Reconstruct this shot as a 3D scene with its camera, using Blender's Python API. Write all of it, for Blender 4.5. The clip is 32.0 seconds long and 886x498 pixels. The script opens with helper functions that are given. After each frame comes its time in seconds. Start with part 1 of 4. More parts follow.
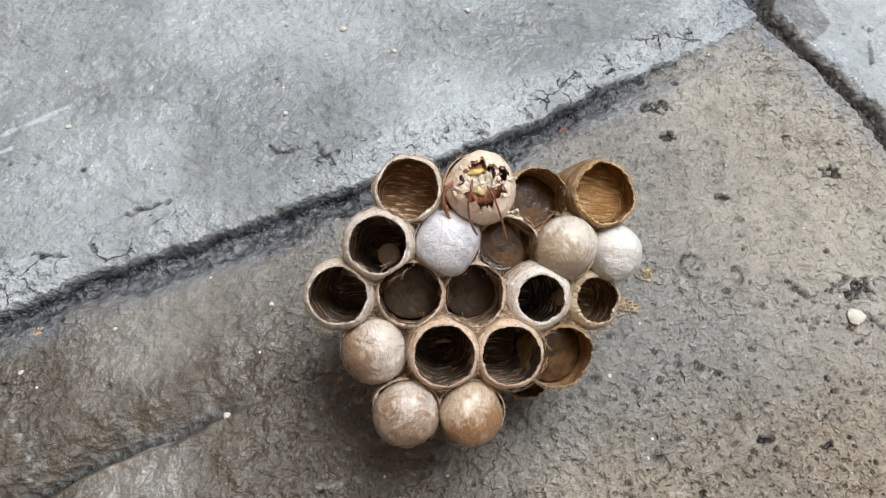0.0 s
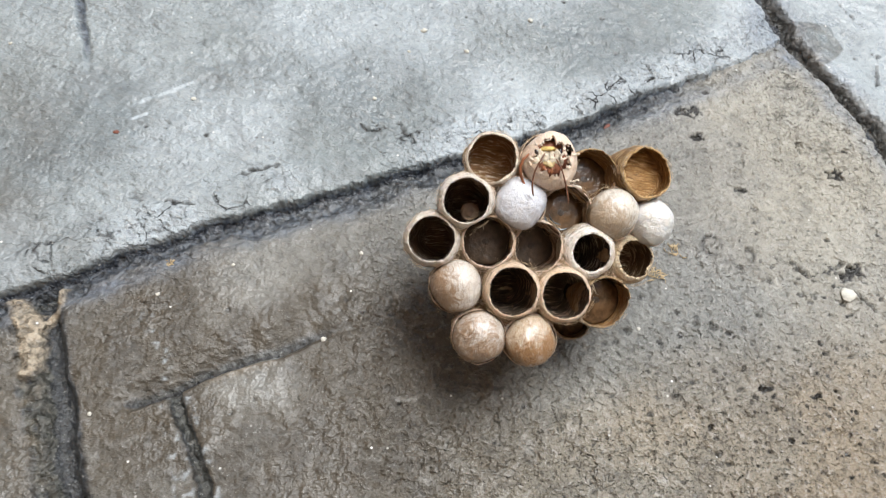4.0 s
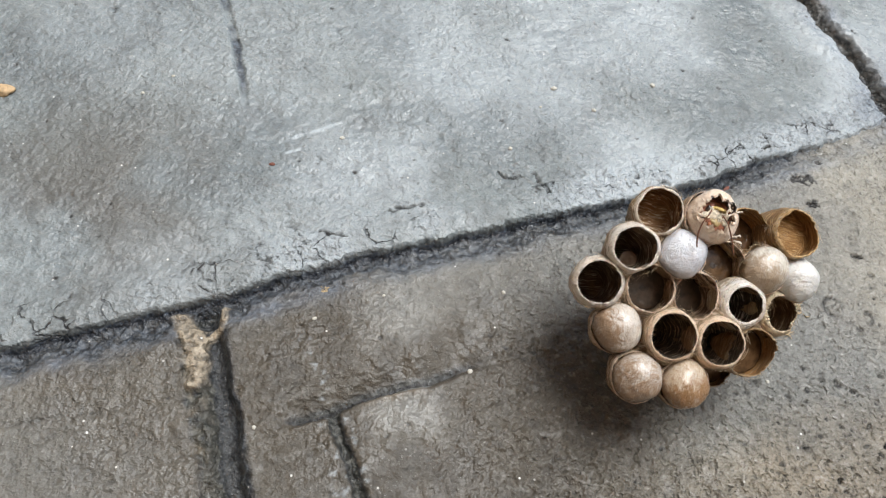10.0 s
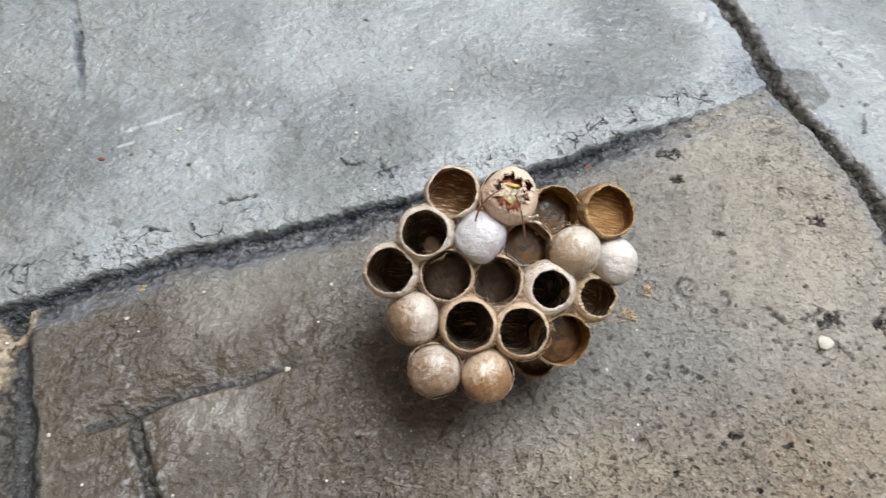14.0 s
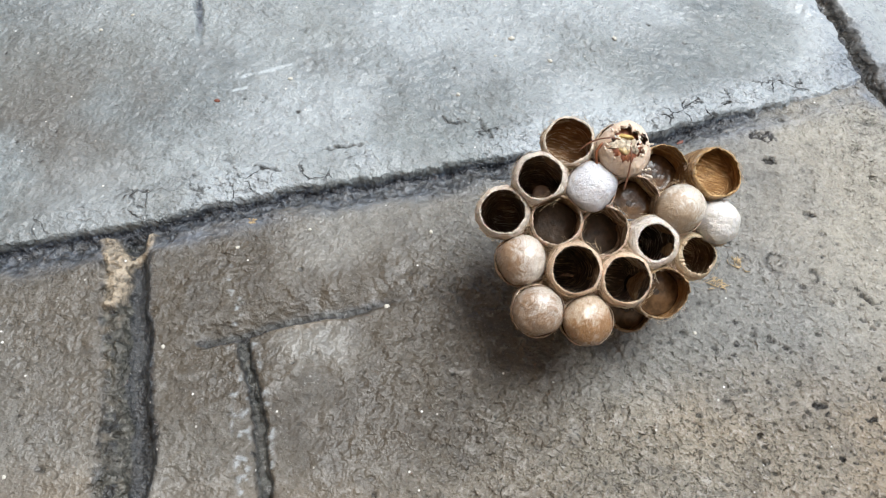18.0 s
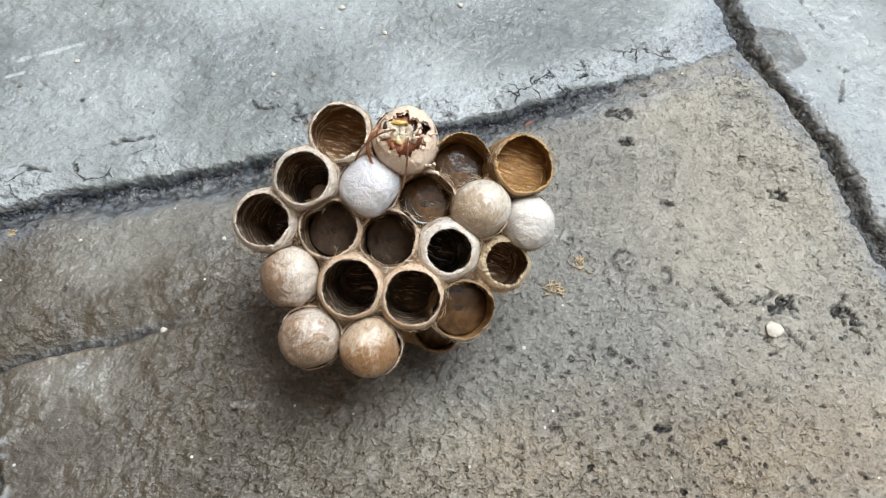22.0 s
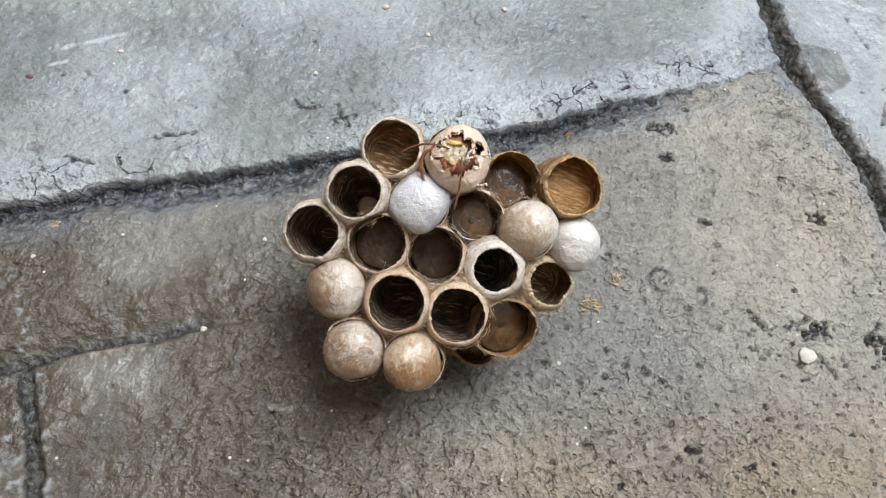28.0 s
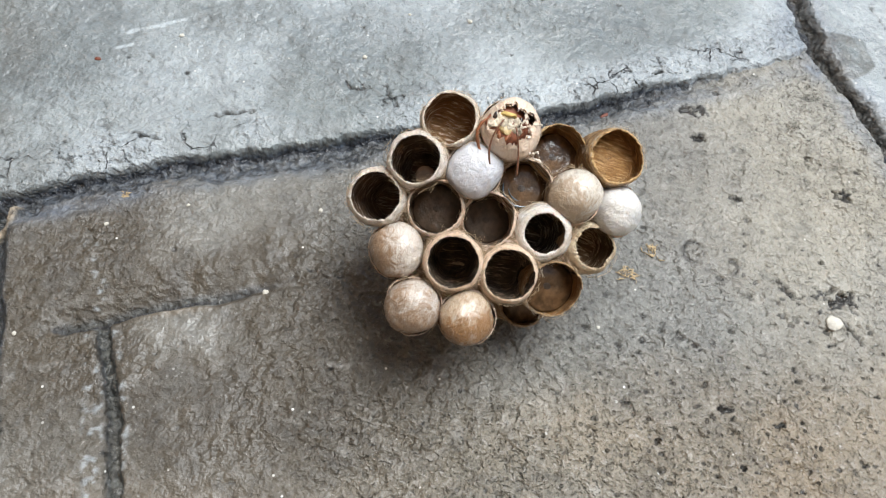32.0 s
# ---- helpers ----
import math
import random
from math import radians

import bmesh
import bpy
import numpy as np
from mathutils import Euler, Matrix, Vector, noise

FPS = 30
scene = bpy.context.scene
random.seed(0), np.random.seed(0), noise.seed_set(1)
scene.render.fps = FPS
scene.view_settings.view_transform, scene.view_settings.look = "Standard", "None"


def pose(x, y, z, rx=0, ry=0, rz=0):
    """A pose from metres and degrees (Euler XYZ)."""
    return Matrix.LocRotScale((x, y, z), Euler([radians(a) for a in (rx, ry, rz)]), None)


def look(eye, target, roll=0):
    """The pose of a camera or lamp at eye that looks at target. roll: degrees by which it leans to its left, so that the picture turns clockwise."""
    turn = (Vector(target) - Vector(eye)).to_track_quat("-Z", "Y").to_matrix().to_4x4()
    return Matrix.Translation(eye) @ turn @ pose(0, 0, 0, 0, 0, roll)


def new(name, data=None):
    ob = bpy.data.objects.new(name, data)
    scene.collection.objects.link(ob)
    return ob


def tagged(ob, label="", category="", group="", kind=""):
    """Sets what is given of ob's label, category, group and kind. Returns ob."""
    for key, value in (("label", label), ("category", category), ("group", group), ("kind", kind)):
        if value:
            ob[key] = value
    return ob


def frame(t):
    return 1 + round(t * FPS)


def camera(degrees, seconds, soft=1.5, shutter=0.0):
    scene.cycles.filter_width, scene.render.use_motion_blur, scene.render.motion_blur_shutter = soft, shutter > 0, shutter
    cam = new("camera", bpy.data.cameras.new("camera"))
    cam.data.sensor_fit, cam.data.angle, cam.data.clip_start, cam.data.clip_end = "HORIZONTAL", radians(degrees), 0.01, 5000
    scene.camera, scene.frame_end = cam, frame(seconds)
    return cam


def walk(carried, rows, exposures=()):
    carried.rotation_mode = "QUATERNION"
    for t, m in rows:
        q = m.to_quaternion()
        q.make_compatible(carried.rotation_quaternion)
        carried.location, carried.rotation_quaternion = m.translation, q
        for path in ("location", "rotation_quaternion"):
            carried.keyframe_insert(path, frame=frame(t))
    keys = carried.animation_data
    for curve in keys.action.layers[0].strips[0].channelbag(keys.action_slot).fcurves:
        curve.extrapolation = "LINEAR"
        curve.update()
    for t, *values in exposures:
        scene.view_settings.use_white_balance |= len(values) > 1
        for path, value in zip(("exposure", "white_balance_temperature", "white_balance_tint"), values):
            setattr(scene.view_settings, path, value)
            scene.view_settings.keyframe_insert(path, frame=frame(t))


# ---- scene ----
EXPOSURE = 0.17
TINTS = [(0, -0.03, 6545, 9.8), (2, 0.03, 6530, 9.2), (3.5, 0.22, 6470, 8.5), (6, -0.09, 6470, 8.4), (7, 0.18, 6370, 6.5), (9, 0.07, 6475, 8.3), (10, -0.02, 6500, 8.3), (12, -0.07, 6560, 9.6), (14, -0.02, 6560, 9.5), (15, 0.22, 6435, 5), (18, 0.19, 6390, 8.3), (20, 0.2, 6350, 7.8), (21, 0.18, 6365, 6.5), (22, 0.1, 6425, 6.3), (23, 0.06, 6425, 5.6), (24.5, -0.08, 6480, 10.2), (27, -0.08, 6440, 8.6), (28, -0.02, 6415, 8), (30, 0.05, 6395, 7.8), (31, 0.1, 6385, 7.6), (32, 0.15, 6385, 7.4)]
cam = camera(61.07, 32.0, 1.2, 0.3)
PATH = [
    (0.0, -0.00621, -0.03983, 0.10742, 27.027, -2.231, -0.368),
    (0.5, -0.00660, -0.04039, 0.11020, 26.635, -2.116, -0.524),
    (1.0, -0.00854, -0.03947, 0.11174, 26.724, -2.465, -0.183),
    (1.5, -0.00665, -0.04104, 0.11035, 27.207, -2.298, -0.047),
    (2.0, -0.00492, -0.04262, 0.10972, 26.907, -2.366, -0.211),
    (2.5, -0.00958, -0.04916, 0.11191, 26.867, -2.449, 0.002),
    (3.0, -0.01042, -0.05758, 0.11340, 27.039, -2.651, 1.443),
    (3.5, -0.01587, -0.05503, 0.11529, 27.002, -3.337, 1.647),
    (5.5, -0.01300, -0.07206, 0.15613, 29.922, -0.736, 9.812),
    (6.0, -0.01150, -0.05290, 0.14151, 27.059, -4.415, 3.060),
    (6.5, -0.02150, -0.06403, 0.13159, 24.186, -5.651, 2.291),
    (7.0, -0.03655, -0.05688, 0.13210, 22.634, -5.685, 2.353),
    (7.5, -0.03581, -0.05898, 0.12860, 29.309, -3.232, 3.049),
    (8.0, -0.03740, -0.06164, 0.12645, 28.791, -3.868, 3.734),
    (8.5, -0.03903, -0.06986, 0.12734, 29.906, -4.787, 5.838),
    (9.0, -0.03946, -0.06861, 0.12782, 30.655, -3.932, 6.016),
    (9.5, -0.04139, -0.06905, 0.12851, 31.108, -4.009, 6.107),
    (10.0, -0.04199, -0.06557, 0.12887, 31.106, -4.517, 6.634),
    (10.5, -0.03785, -0.06719, 0.13086, 31.128, -4.408, 6.274),
    (11.0, -0.03843, -0.06467, 0.13107, 31.526, -4.942, 6.738),
    (11.5, -0.03540, -0.06615, 0.13152, 32.069, -4.981, 6.529),
    (12.0, -0.03641, -0.06641, 0.13120, 31.971, -4.872, 6.966),
    (12.5, -0.03528, -0.06752, 0.12960, 31.859, -4.461, 6.835),
    (13.0, -0.02417, -0.06372, 0.12845, 31.613, -4.406, 6.207),
    (13.5, -0.00451, -0.06008, 0.12014, 30.617, -4.602, 3.893),
    (14.0, -0.00556, -0.05829, 0.12421, 30.595, -2.140, 5.667),
    (14.5, -0.00861, -0.06241, 0.11952, 30.258, 0.594, 9.568),
    (15.0, -0.01080, -0.06658, 0.11873, 29.522, 0.541, 10.409),
    (15.5, -0.01432, -0.06914, 0.12306, 30.585, -1.148, 9.861),
    (17.5, -0.01555, -0.07041, 0.12297, 30.776, -2.506, 10.652),
    (18.0, -0.01634, -0.07159, 0.12288, 30.975, -2.393, 10.736),
    (18.5, -0.01614, -0.07166, 0.12429, 31.220, -2.541, 10.487),
    (19.0, -0.01720, -0.07397, 0.12416, 30.969, -2.329, 11.094),
    (19.5, -0.01698, -0.07195, 0.12374, 31.104, -3.209, 11.051),
    (20.0, -0.01933, -0.07054, 0.12215, 30.766, -3.265, 11.421),
    (20.5, -0.01695, -0.06943, 0.12221, 30.731, -3.476, 11.501),
    (21.0, -0.01222, -0.07037, 0.11954, 30.678, -3.299, 11.267),
    (21.5, 0.00270, -0.05848, 0.11602, 28.523, -3.223, 10.077),
    (22.0, 0.01087, -0.05172, 0.10988, 28.991, -3.067, 8.202),
    (22.5, 0.01146, -0.04878, 0.10797, 28.383, -2.022, 8.581),
    (23.0, 0.00815, -0.05161, 0.10671, 27.996, -2.417, 9.099),
    (23.5, 0.01218, -0.04605, 0.11113, 27.497, -2.966, 9.252),
    (24.0, 0.01390, -0.04190, 0.11417, 27.535, -3.680, 9.365),
    (24.5, 0.01343, -0.04379, 0.11333, 28.041, -3.950, 9.346),
    (26.5, 0.01342, -0.04967, 0.11605, 26.842, -4.695, 10.455),
    (27.0, 0.00954, -0.04860, 0.11462, 27.012, -4.054, 10.672),
    (27.5, 0.00766, -0.04751, 0.11442, 26.310, -4.034, 10.663),
    (28.0, 0.00446, -0.04818, 0.11268, 27.069, -3.953, 10.733),
    (28.5, 0.00616, -0.04969, 0.11420, 26.358, -3.775, 11.339),
    (29.0, 0.00710, -0.05181, 0.11436, 26.349, -3.981, 11.543),
    (29.5, 0.00823, -0.05217, 0.11337, 26.926, -3.644, 11.191),
    (30.0, 0.00810, -0.05230, 0.11378, 27.060, -3.431, 11.140),
    (30.5, 0.00404, -0.05129, 0.11383, 26.887, -3.691, 11.477),
    (31.0, 0.00358, -0.05472, 0.11571, 26.987, -3.686, 11.828),
    (31.5, 0.00097, -0.05480, 0.11675, 26.984, -3.448, 11.980),
    (32.0, -0.00010, -0.05760, 0.11664, 27.197, -3.374, 11.501),
]
walk(cam, [(t, pose(x, y, z, rx, ry, rz)) for t, x, y, z, rx, ry, rz in PATH], [(t, EXPOSURE + e, k, g) for t, e, k, g in TINTS])

# ---- light: a bright, hazy sky high over the porch floor ----
SUN = Vector((0.265, 0.265, 1.0)).normalized()
sun = new("sun", bpy.data.lights.new("sun", "SUN"))
sun.data.energy, sun.data.angle, sun.data.color = 3.75, radians(33), (0.96, 0.985, 1.0)
sun.matrix_world = look(SUN * 3, (0, 0, 0))
world = bpy.data.worlds.new("sky")
scene.world = world
world.use_nodes = True
wn = world.node_tree.nodes
sky = wn.new("ShaderNodeTexSky")
sky.sky_type, sky.sun_disc = "NISHITA", False
sky.sun_elevation, sky.sun_rotation = math.asin(SUN.z), math.atan2(SUN.x, SUN.y)
sky.dust_density, sky.ozone_density = 4.0, 1.5
wn["Background"].inputs["Strength"].default_value = 0.078
world.node_tree.links.new(sky.outputs[0], wn["Background"].inputs["Color"])

MM = 0.001


# ---- materials ----
class Mat:
    """A node material with a few short-hands."""

    def __init__(self, name, rough=0.6, ior=1.45):
        self.m = bpy.data.materials.new(name)
        self.m.use_nodes = True
        self.n, self.l = self.m.node_tree.nodes, self.m.node_tree.links
        self.b = self.n["Principled BSDF"]
        self.set(self.b, "Roughness", rough)
        self.set(self.b, "IOR", ior)
        self.xyz = self.n.new("ShaderNodeTexCoord").outputs["Object"]

    def set(self, node, key, value):
        sock = node.inputs[key]
        if isinstance(value, bpy.types.NodeSocket):
            self.l.new(value, sock)
        else:
            sock.default_value = (*value, 1) if isinstance(value, tuple) and len(value) == 3 and sock.type == "RGBA" else value

    def noise(self, per_mm, detail=4.0, rough=0.55, stretch=None, distort=0.0):
        t = self.n.new("ShaderNodeTexNoise")
        co = self.xyz
        if stretch:
            mp = self.n.new("ShaderNodeMapping")
            self.set(mp, "Vector", co)
            self.set(mp, "Scale", stretch)
            co = mp.outputs[0]
        self.set(t, "Vector", co)
        for k, v in (("Scale", per_mm * 1000), ("Detail", detail), ("Roughness", rough), ("Distortion", distort)):
            self.set(t, k, v)
        return t.outputs["Fac"]

    def cells(self, per_mm, feature="F1"):
        t = self.n.new("ShaderNodeTexVoronoi")
        t.feature = feature
        self.set(t, "Vector", self.xyz)
        self.set(t, "Scale", per_mm * 1000)
        return t

    def weave(self, detail=5.0, rough=0.7, distort=0.6):
        """Noise drawn out into strands that run round a paper cell."""
        a = self.n.new("ShaderNodeAttribute")
        a.attribute_name = "weave"
        t = self.n.new("ShaderNodeTexNoise")
        self.l.new(a.outputs["Vector"], t.inputs["Vector"])
        for k, v in (("Scale", 1.0), ("Detail", detail), ("Roughness", rough), ("Distortion", distort)):
            self.set(t, k, v)
        return t.outputs["Fac"]

    def attr(self, name):
        a = self.n.new("ShaderNodeAttribute")
        a.attribute_name = name
        return a.outputs["Fac"]

    def rnd(self):
        return self.n.new("ShaderNodeObjectInfo").outputs["Random"]

    def ramp(self, fac, a, b, lo=0.0, hi=1.0):
        r = self.n.new("ShaderNodeMapRange")
        r.interpolation_type = "SMOOTHSTEP"
        for k, v in (("Value", fac), ("From Min", a), ("From Max", b), ("To Min", lo), ("To Max", hi)):
            self.set(r, k, v)
        return r.outputs[0]

    def math(self, op, a, b=0.0, c=0.0):
        x = self.n.new("ShaderNodeMath")
        x.operation = op
        for i, v in enumerate((a, b, c)):
            if isinstance(v, bpy.types.NodeSocket):
                self.l.new(v, x.inputs[i])
            else:
                x.inputs[i].default_value = v
        return x.outputs[0]

    def mix(self, fac, a, b, kind="MIX"):
        x = self.n.new("ShaderNodeMix")
        x.data_type, x.blend_type = "RGBA", kind
        self.set(x, 0, fac)
        self.set(x, 6, a)
        self.set(x, 7, b)
        return x.outputs[2]

    def color(self, c):
        self.set(self.b, "Base Color", c)
        return self

    def bump(self, height, mm, strength=1.0, after=None):
        x = self.n.new("ShaderNodeBump")
        self.set(x, "Height", height)
        self.set(x, "Distance", mm * MM)
        self.set(x, "Strength", strength)
        if after:
            self.l.new(after, x.inputs["Normal"])
        self.l.new(x.outputs[0], self.b.inputs["Normal"])
        return x.outputs[0]


def stone_material():
    m = Mat("sealed_stamped_concrete", 0.4, 1.5)
    coarse = m.attr("coarse")
    broad, mid, smudge = m.noise(0.03, 4), m.noise(0.2, 5, 0.65), m.noise(0.075, 5, 0.6, None, 0.7)
    fine, grit = m.noise(0.85, 2.0, 0.5, None, 0.15), m.noise(2.3, 2, 0.6)
    c = m.mix(m.ramp(broad, 0.35, 0.65), (0.158, 0.182, 0.192), (0.218, 0.246, 0.252))
    c = m.mix(m.attr("warm"), c, (0.25, 0.203, 0.145))
    c = m.mix(m.attr("beige"), c, (0.35, 0.33, 0.275))
    c = m.mix(m.attr("brown"), c, (0.072, 0.061, 0.046))
    c = m.mix(m.ramp(mid, 0.44, 0.68, 0.0, 0.4), c, m.mix(0.6, c, (0.06, 0.058, 0.056)))
    c = m.mix(m.attr("pale"), c, (0.40, 0.445, 0.475))
    c = m.mix(m.ramp(smudge, 0.50, 0.66, 0.0, 0.27), c, m.mix(0.7, c, (0.05, 0.052, 0.055)))
    mott = m.noise(0.42, 4, 0.6, None, 0.3)
    c = m.mix(m.ramp(mott, 0.32, 0.47, 0.42, 0.0), c, m.mix(0.6, c, (0.03, 0.03, 0.03)))
    c = m.mix(m.ramp(mott, 0.55, 0.68, 0.0, 0.28), c, m.mix(0.4, c, (0.55, 0.55, 0.53)))
    dark, light = m.math("MULTIPLY", m.ramp(fine, 0.28, 0.45, 0.3, 0.0), coarse), m.math("MULTIPLY", m.ramp(fine, 0.57, 0.72, 0.0, 0.28), coarse)
    c = m.mix(dark, c, m.mix(0.75, c, (0.03, 0.028, 0.026)))
    c = m.mix(light, c, m.mix(0.5, c, (0.60, 0.59, 0.56)))
    c = m.mix(m.math("MULTIPLY", m.ramp(grit, 0.26, 0.42, 0.45, 0.0), coarse), c, m.mix(0.75, c, (0.02, 0.019, 0.018)))
    c = m.mix(m.math("MULTIPLY", m.ramp(grit, 0.60, 0.72, 0.0, 0.25), coarse), c, m.mix(0.5, c, (0.75, 0.74, 0.70)))
    pore = m.cells(0.62)
    open_pore = m.math("MULTIPLY", m.ramp(pore.outputs["Distance"], 0.16, 0.25, 1.0, 0.0), m.math("MULTIPLY", m.ramp(pore.outputs["Color"], 0.5, 0.62), m.attr("porous")))
    c = m.mix(m.math("MULTIPLY", open_pore, 0.75), c, (0.035, 0.030, 0.025))
    # a net of hair cracks on the worn lip
    bent = m.n.new("ShaderNodeVectorMath")
    bent.operation = "MULTIPLY_ADD"
    warp = m.n.new("ShaderNodeTexNoise")
    m.set(warp, "Vector", m.xyz)
    m.set(warp, "Scale", 260.0)
    m.set(warp, "Detail", 4.0)
    m.l.new(warp.outputs["Color"], bent.inputs[0])
    bent.inputs[1].default_value = (0.006, 0.006, 0.0)
    m.l.new(m.xyz, bent.inputs[2])
    net = m.n.new("ShaderNodeTexVoronoi")
    net.feature = "DISTANCE_TO_EDGE"
    m.l.new(bent.outputs[0], net.inputs["Vector"])
    m.set(net, "Scale", 190.0)
    crack = m.math("MULTIPLY", m.ramp(net.outputs["Distance"], 0.008, 0.04, 1.0, 0.0), m.math("MULTIPLY", m.attr("worn"), m.ramp(m.noise(0.16, 3), 0.47, 0.62)))
    c = m.mix(crack, c, (0.022, 0.022, 0.024))
    c = m.mix(m.attr("blue"), c, m.mix(m.ramp(fine, 0.35, 0.65), (0.105, 0.135, 0.185), (0.215, 0.26, 0.33)))
    joint = m.attr("joint")
    joint_tone = m.math("MULTIPLY", m.ramp(joint, 0.08, 0.7), m.ramp(m.noise(0.6, 4, 0.7), 0.3, 0.7, 1.0, 0.7))
    c = m.mix(joint_tone, c, m.mix(m.attr("warm"), m.mix(m.ramp(fine, 0.38, 0.66), (0.018, 0.024, 0.037), (0.092, 0.116, 0.158)), m.mix(m.ramp(fine, 0.42, 0.70), (0.024, 0.025, 0.020), (0.095, 0.094, 0.078))))
    # joint values near 1 go near-black, the painted shadow under the lip included
    c = m.mix(m.ramp(joint, 0.80, 1.0), c, m.mix(m.ramp(grit, 0.42, 0.72), (0.014, 0.017, 0.023), (0.062, 0.07, 0.086)))
    c = m.mix(m.math("MULTIPLY", m.attr("sand"), m.ramp(fine, 0.3, 0.55, 0.45, 1.0)), c, m.mix(fine, (0.22, 0.175, 0.125), (0.48, 0.41, 0.31)))
    c = m.mix(m.attr("pit"), c, (0.020, 0.019, 0.018))
    speck = m.noise(1.7, 3, 0.7)
    c = m.mix(m.ramp(speck, 0.30, 0.40, 0.5, 0.0), c, m.mix(0.6, c, (0.035, 0.034, 0.033)))
    c = m.mix(m.ramp(speck, 0.62, 0.72, 0.0, 0.38), c, m.mix(0.6, c, (0.62, 0.62, 0.60)))
    spark = m.cells(0.40)
    c = m.mix(m.math("MULTIPLY", m.ramp(spark.outputs["Distance"], 0.05, 0.11, 1.0, 0.0), m.ramp(spark.outputs["Color"], 0.72, 0.8)), c, (0.74, 0.73, 0.70))
    flake, crumbly = m.noise(0.9, 5, 0.75, None, 0.2), m.noise(0.06, 4, 0.65)
    c = m.mix(m.math("MULTIPLY", m.ramp(flake, 0.60, 0.69), m.ramp(crumbly, 0.46, 0.60, 0.03, 0.3)), c, (0.55, 0.55, 0.53))
    c = m.mix(m.math("MULTIPLY", m.ramp(flake, 0.40, 0.33), m.ramp(crumbly, 0.42, 0.56, 0.03, 0.4)), c, (0.035, 0.034, 0.032))
    m.color(c)
    m.set(m.b, "Roughness", m.math("ADD", m.math("ADD", m.ramp(mid, 0.3, 0.7, 0.18, 0.29), m.ramp(coarse, 0.25, 1.4, 0.06, -0.02)), m.math("MULTIPLY", m.math("ADD", joint, m.attr("brown")), 0.1)))
    # relief under the sealer: shallow stamped dents, orange peel, grit
    relief = m.math("ADD", m.math("MULTIPLY", coarse, 0.85), 0.22)
    dents, peel = m.cells(0.9, "SMOOTH_F1").outputs["Distance"], m.noise(0.5, 2.0, 0.5)
    n = m.bump(mid, 0.75, relief)
    n = m.bump(mott, 0.5, relief, n)
    n = m.bump(peel, 0.95, relief, n)
    n = m.bump(fine, 0.75, relief, n)
    n = m.bump(dents, 0.3, relief, n)
    n = m.bump(grit, 0.24, relief, n)
    n = m.bump(flake, 0.35, m.ramp(crumbly, 0.42, 0.58, 0.08, 0.9), n)
    m.bump(m.math("SUBTRACT", 1.0, m.math("MAXIMUM", open_pore, crack)), 0.35, 1.0, n)
    return m.m


def paper_material(name, wall, inner, rim):
    """Wasp paper: chewed wood fibre laid down in thin bands, paler and silkier towards the mouth."""
    m = Mat(name, 0.58, 1.45)
    fine, blot, strand = m.noise(3.0, 4, 0.7), m.noise(0.4, 4, 0.6), m.weave()
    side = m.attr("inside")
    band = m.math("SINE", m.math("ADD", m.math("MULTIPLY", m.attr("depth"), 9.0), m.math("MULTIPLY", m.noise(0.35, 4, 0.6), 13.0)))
    # the darkest inner colours stand in for shade down the cells
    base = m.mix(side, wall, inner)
    c = m.mix(m.ramp(band, -0.6, 0.8, 0.0, 0.24), base, m.mix(0.55, base, (0.03, 0.018, 0.008)))
    c = m.mix(m.ramp(blot, 0.45, 0.68, 0.0, 0.55), c, m.mix(0.4, base, (0.62, 0.46, 0.28)))
    c = m.mix(m.ramp(strand, 0.36, 0.52, 0.8, 0.0), c, m.mix(0.6, base, (0.05, 0.028, 0.012)))
    c = m.mix(m.ramp(strand, 0.54, 0.66, 0.0, 0.55), c, m.mix(0.5, base, (0.72, 0.58, 0.42)))
    c = m.mix(m.ramp(fine, 0.3, 0.48, 0.5, 0.0), c, m.mix(0.75, base, (0.02, 0.012, 0.006)))
    ragged = m.math("ADD", m.attr("rim"), m.math("MULTIPLY", m.math("SUBTRACT", strand, 0.5), 3.8))
    edge = m.math("MULTIPLY", m.ramp(ragged, 0.08, 0.52), m.ramp(fine, 0.32, 0.52, 0.45, 1.0))
    c = m.mix(edge, c, m.mix(m.ramp(blot, 0.48, 0.66, 0.0, 0.6), rim, tuple(v * w for v, w in zip(rim, (0.80, 0.68, 0.54)))))
    m.color(c)
    m.set(m.b, "Subsurface Weight", 0.08)
    m.set(m.b, "Subsurface Radius", (0.0009, 0.0005, 0.0003))
    n = m.bump(band, 0.12, 0.8)
    n = m.bump(strand, 0.55, 1.0, n)
    m.bump(fine, 0.26, 1.0, n)
    return m.m


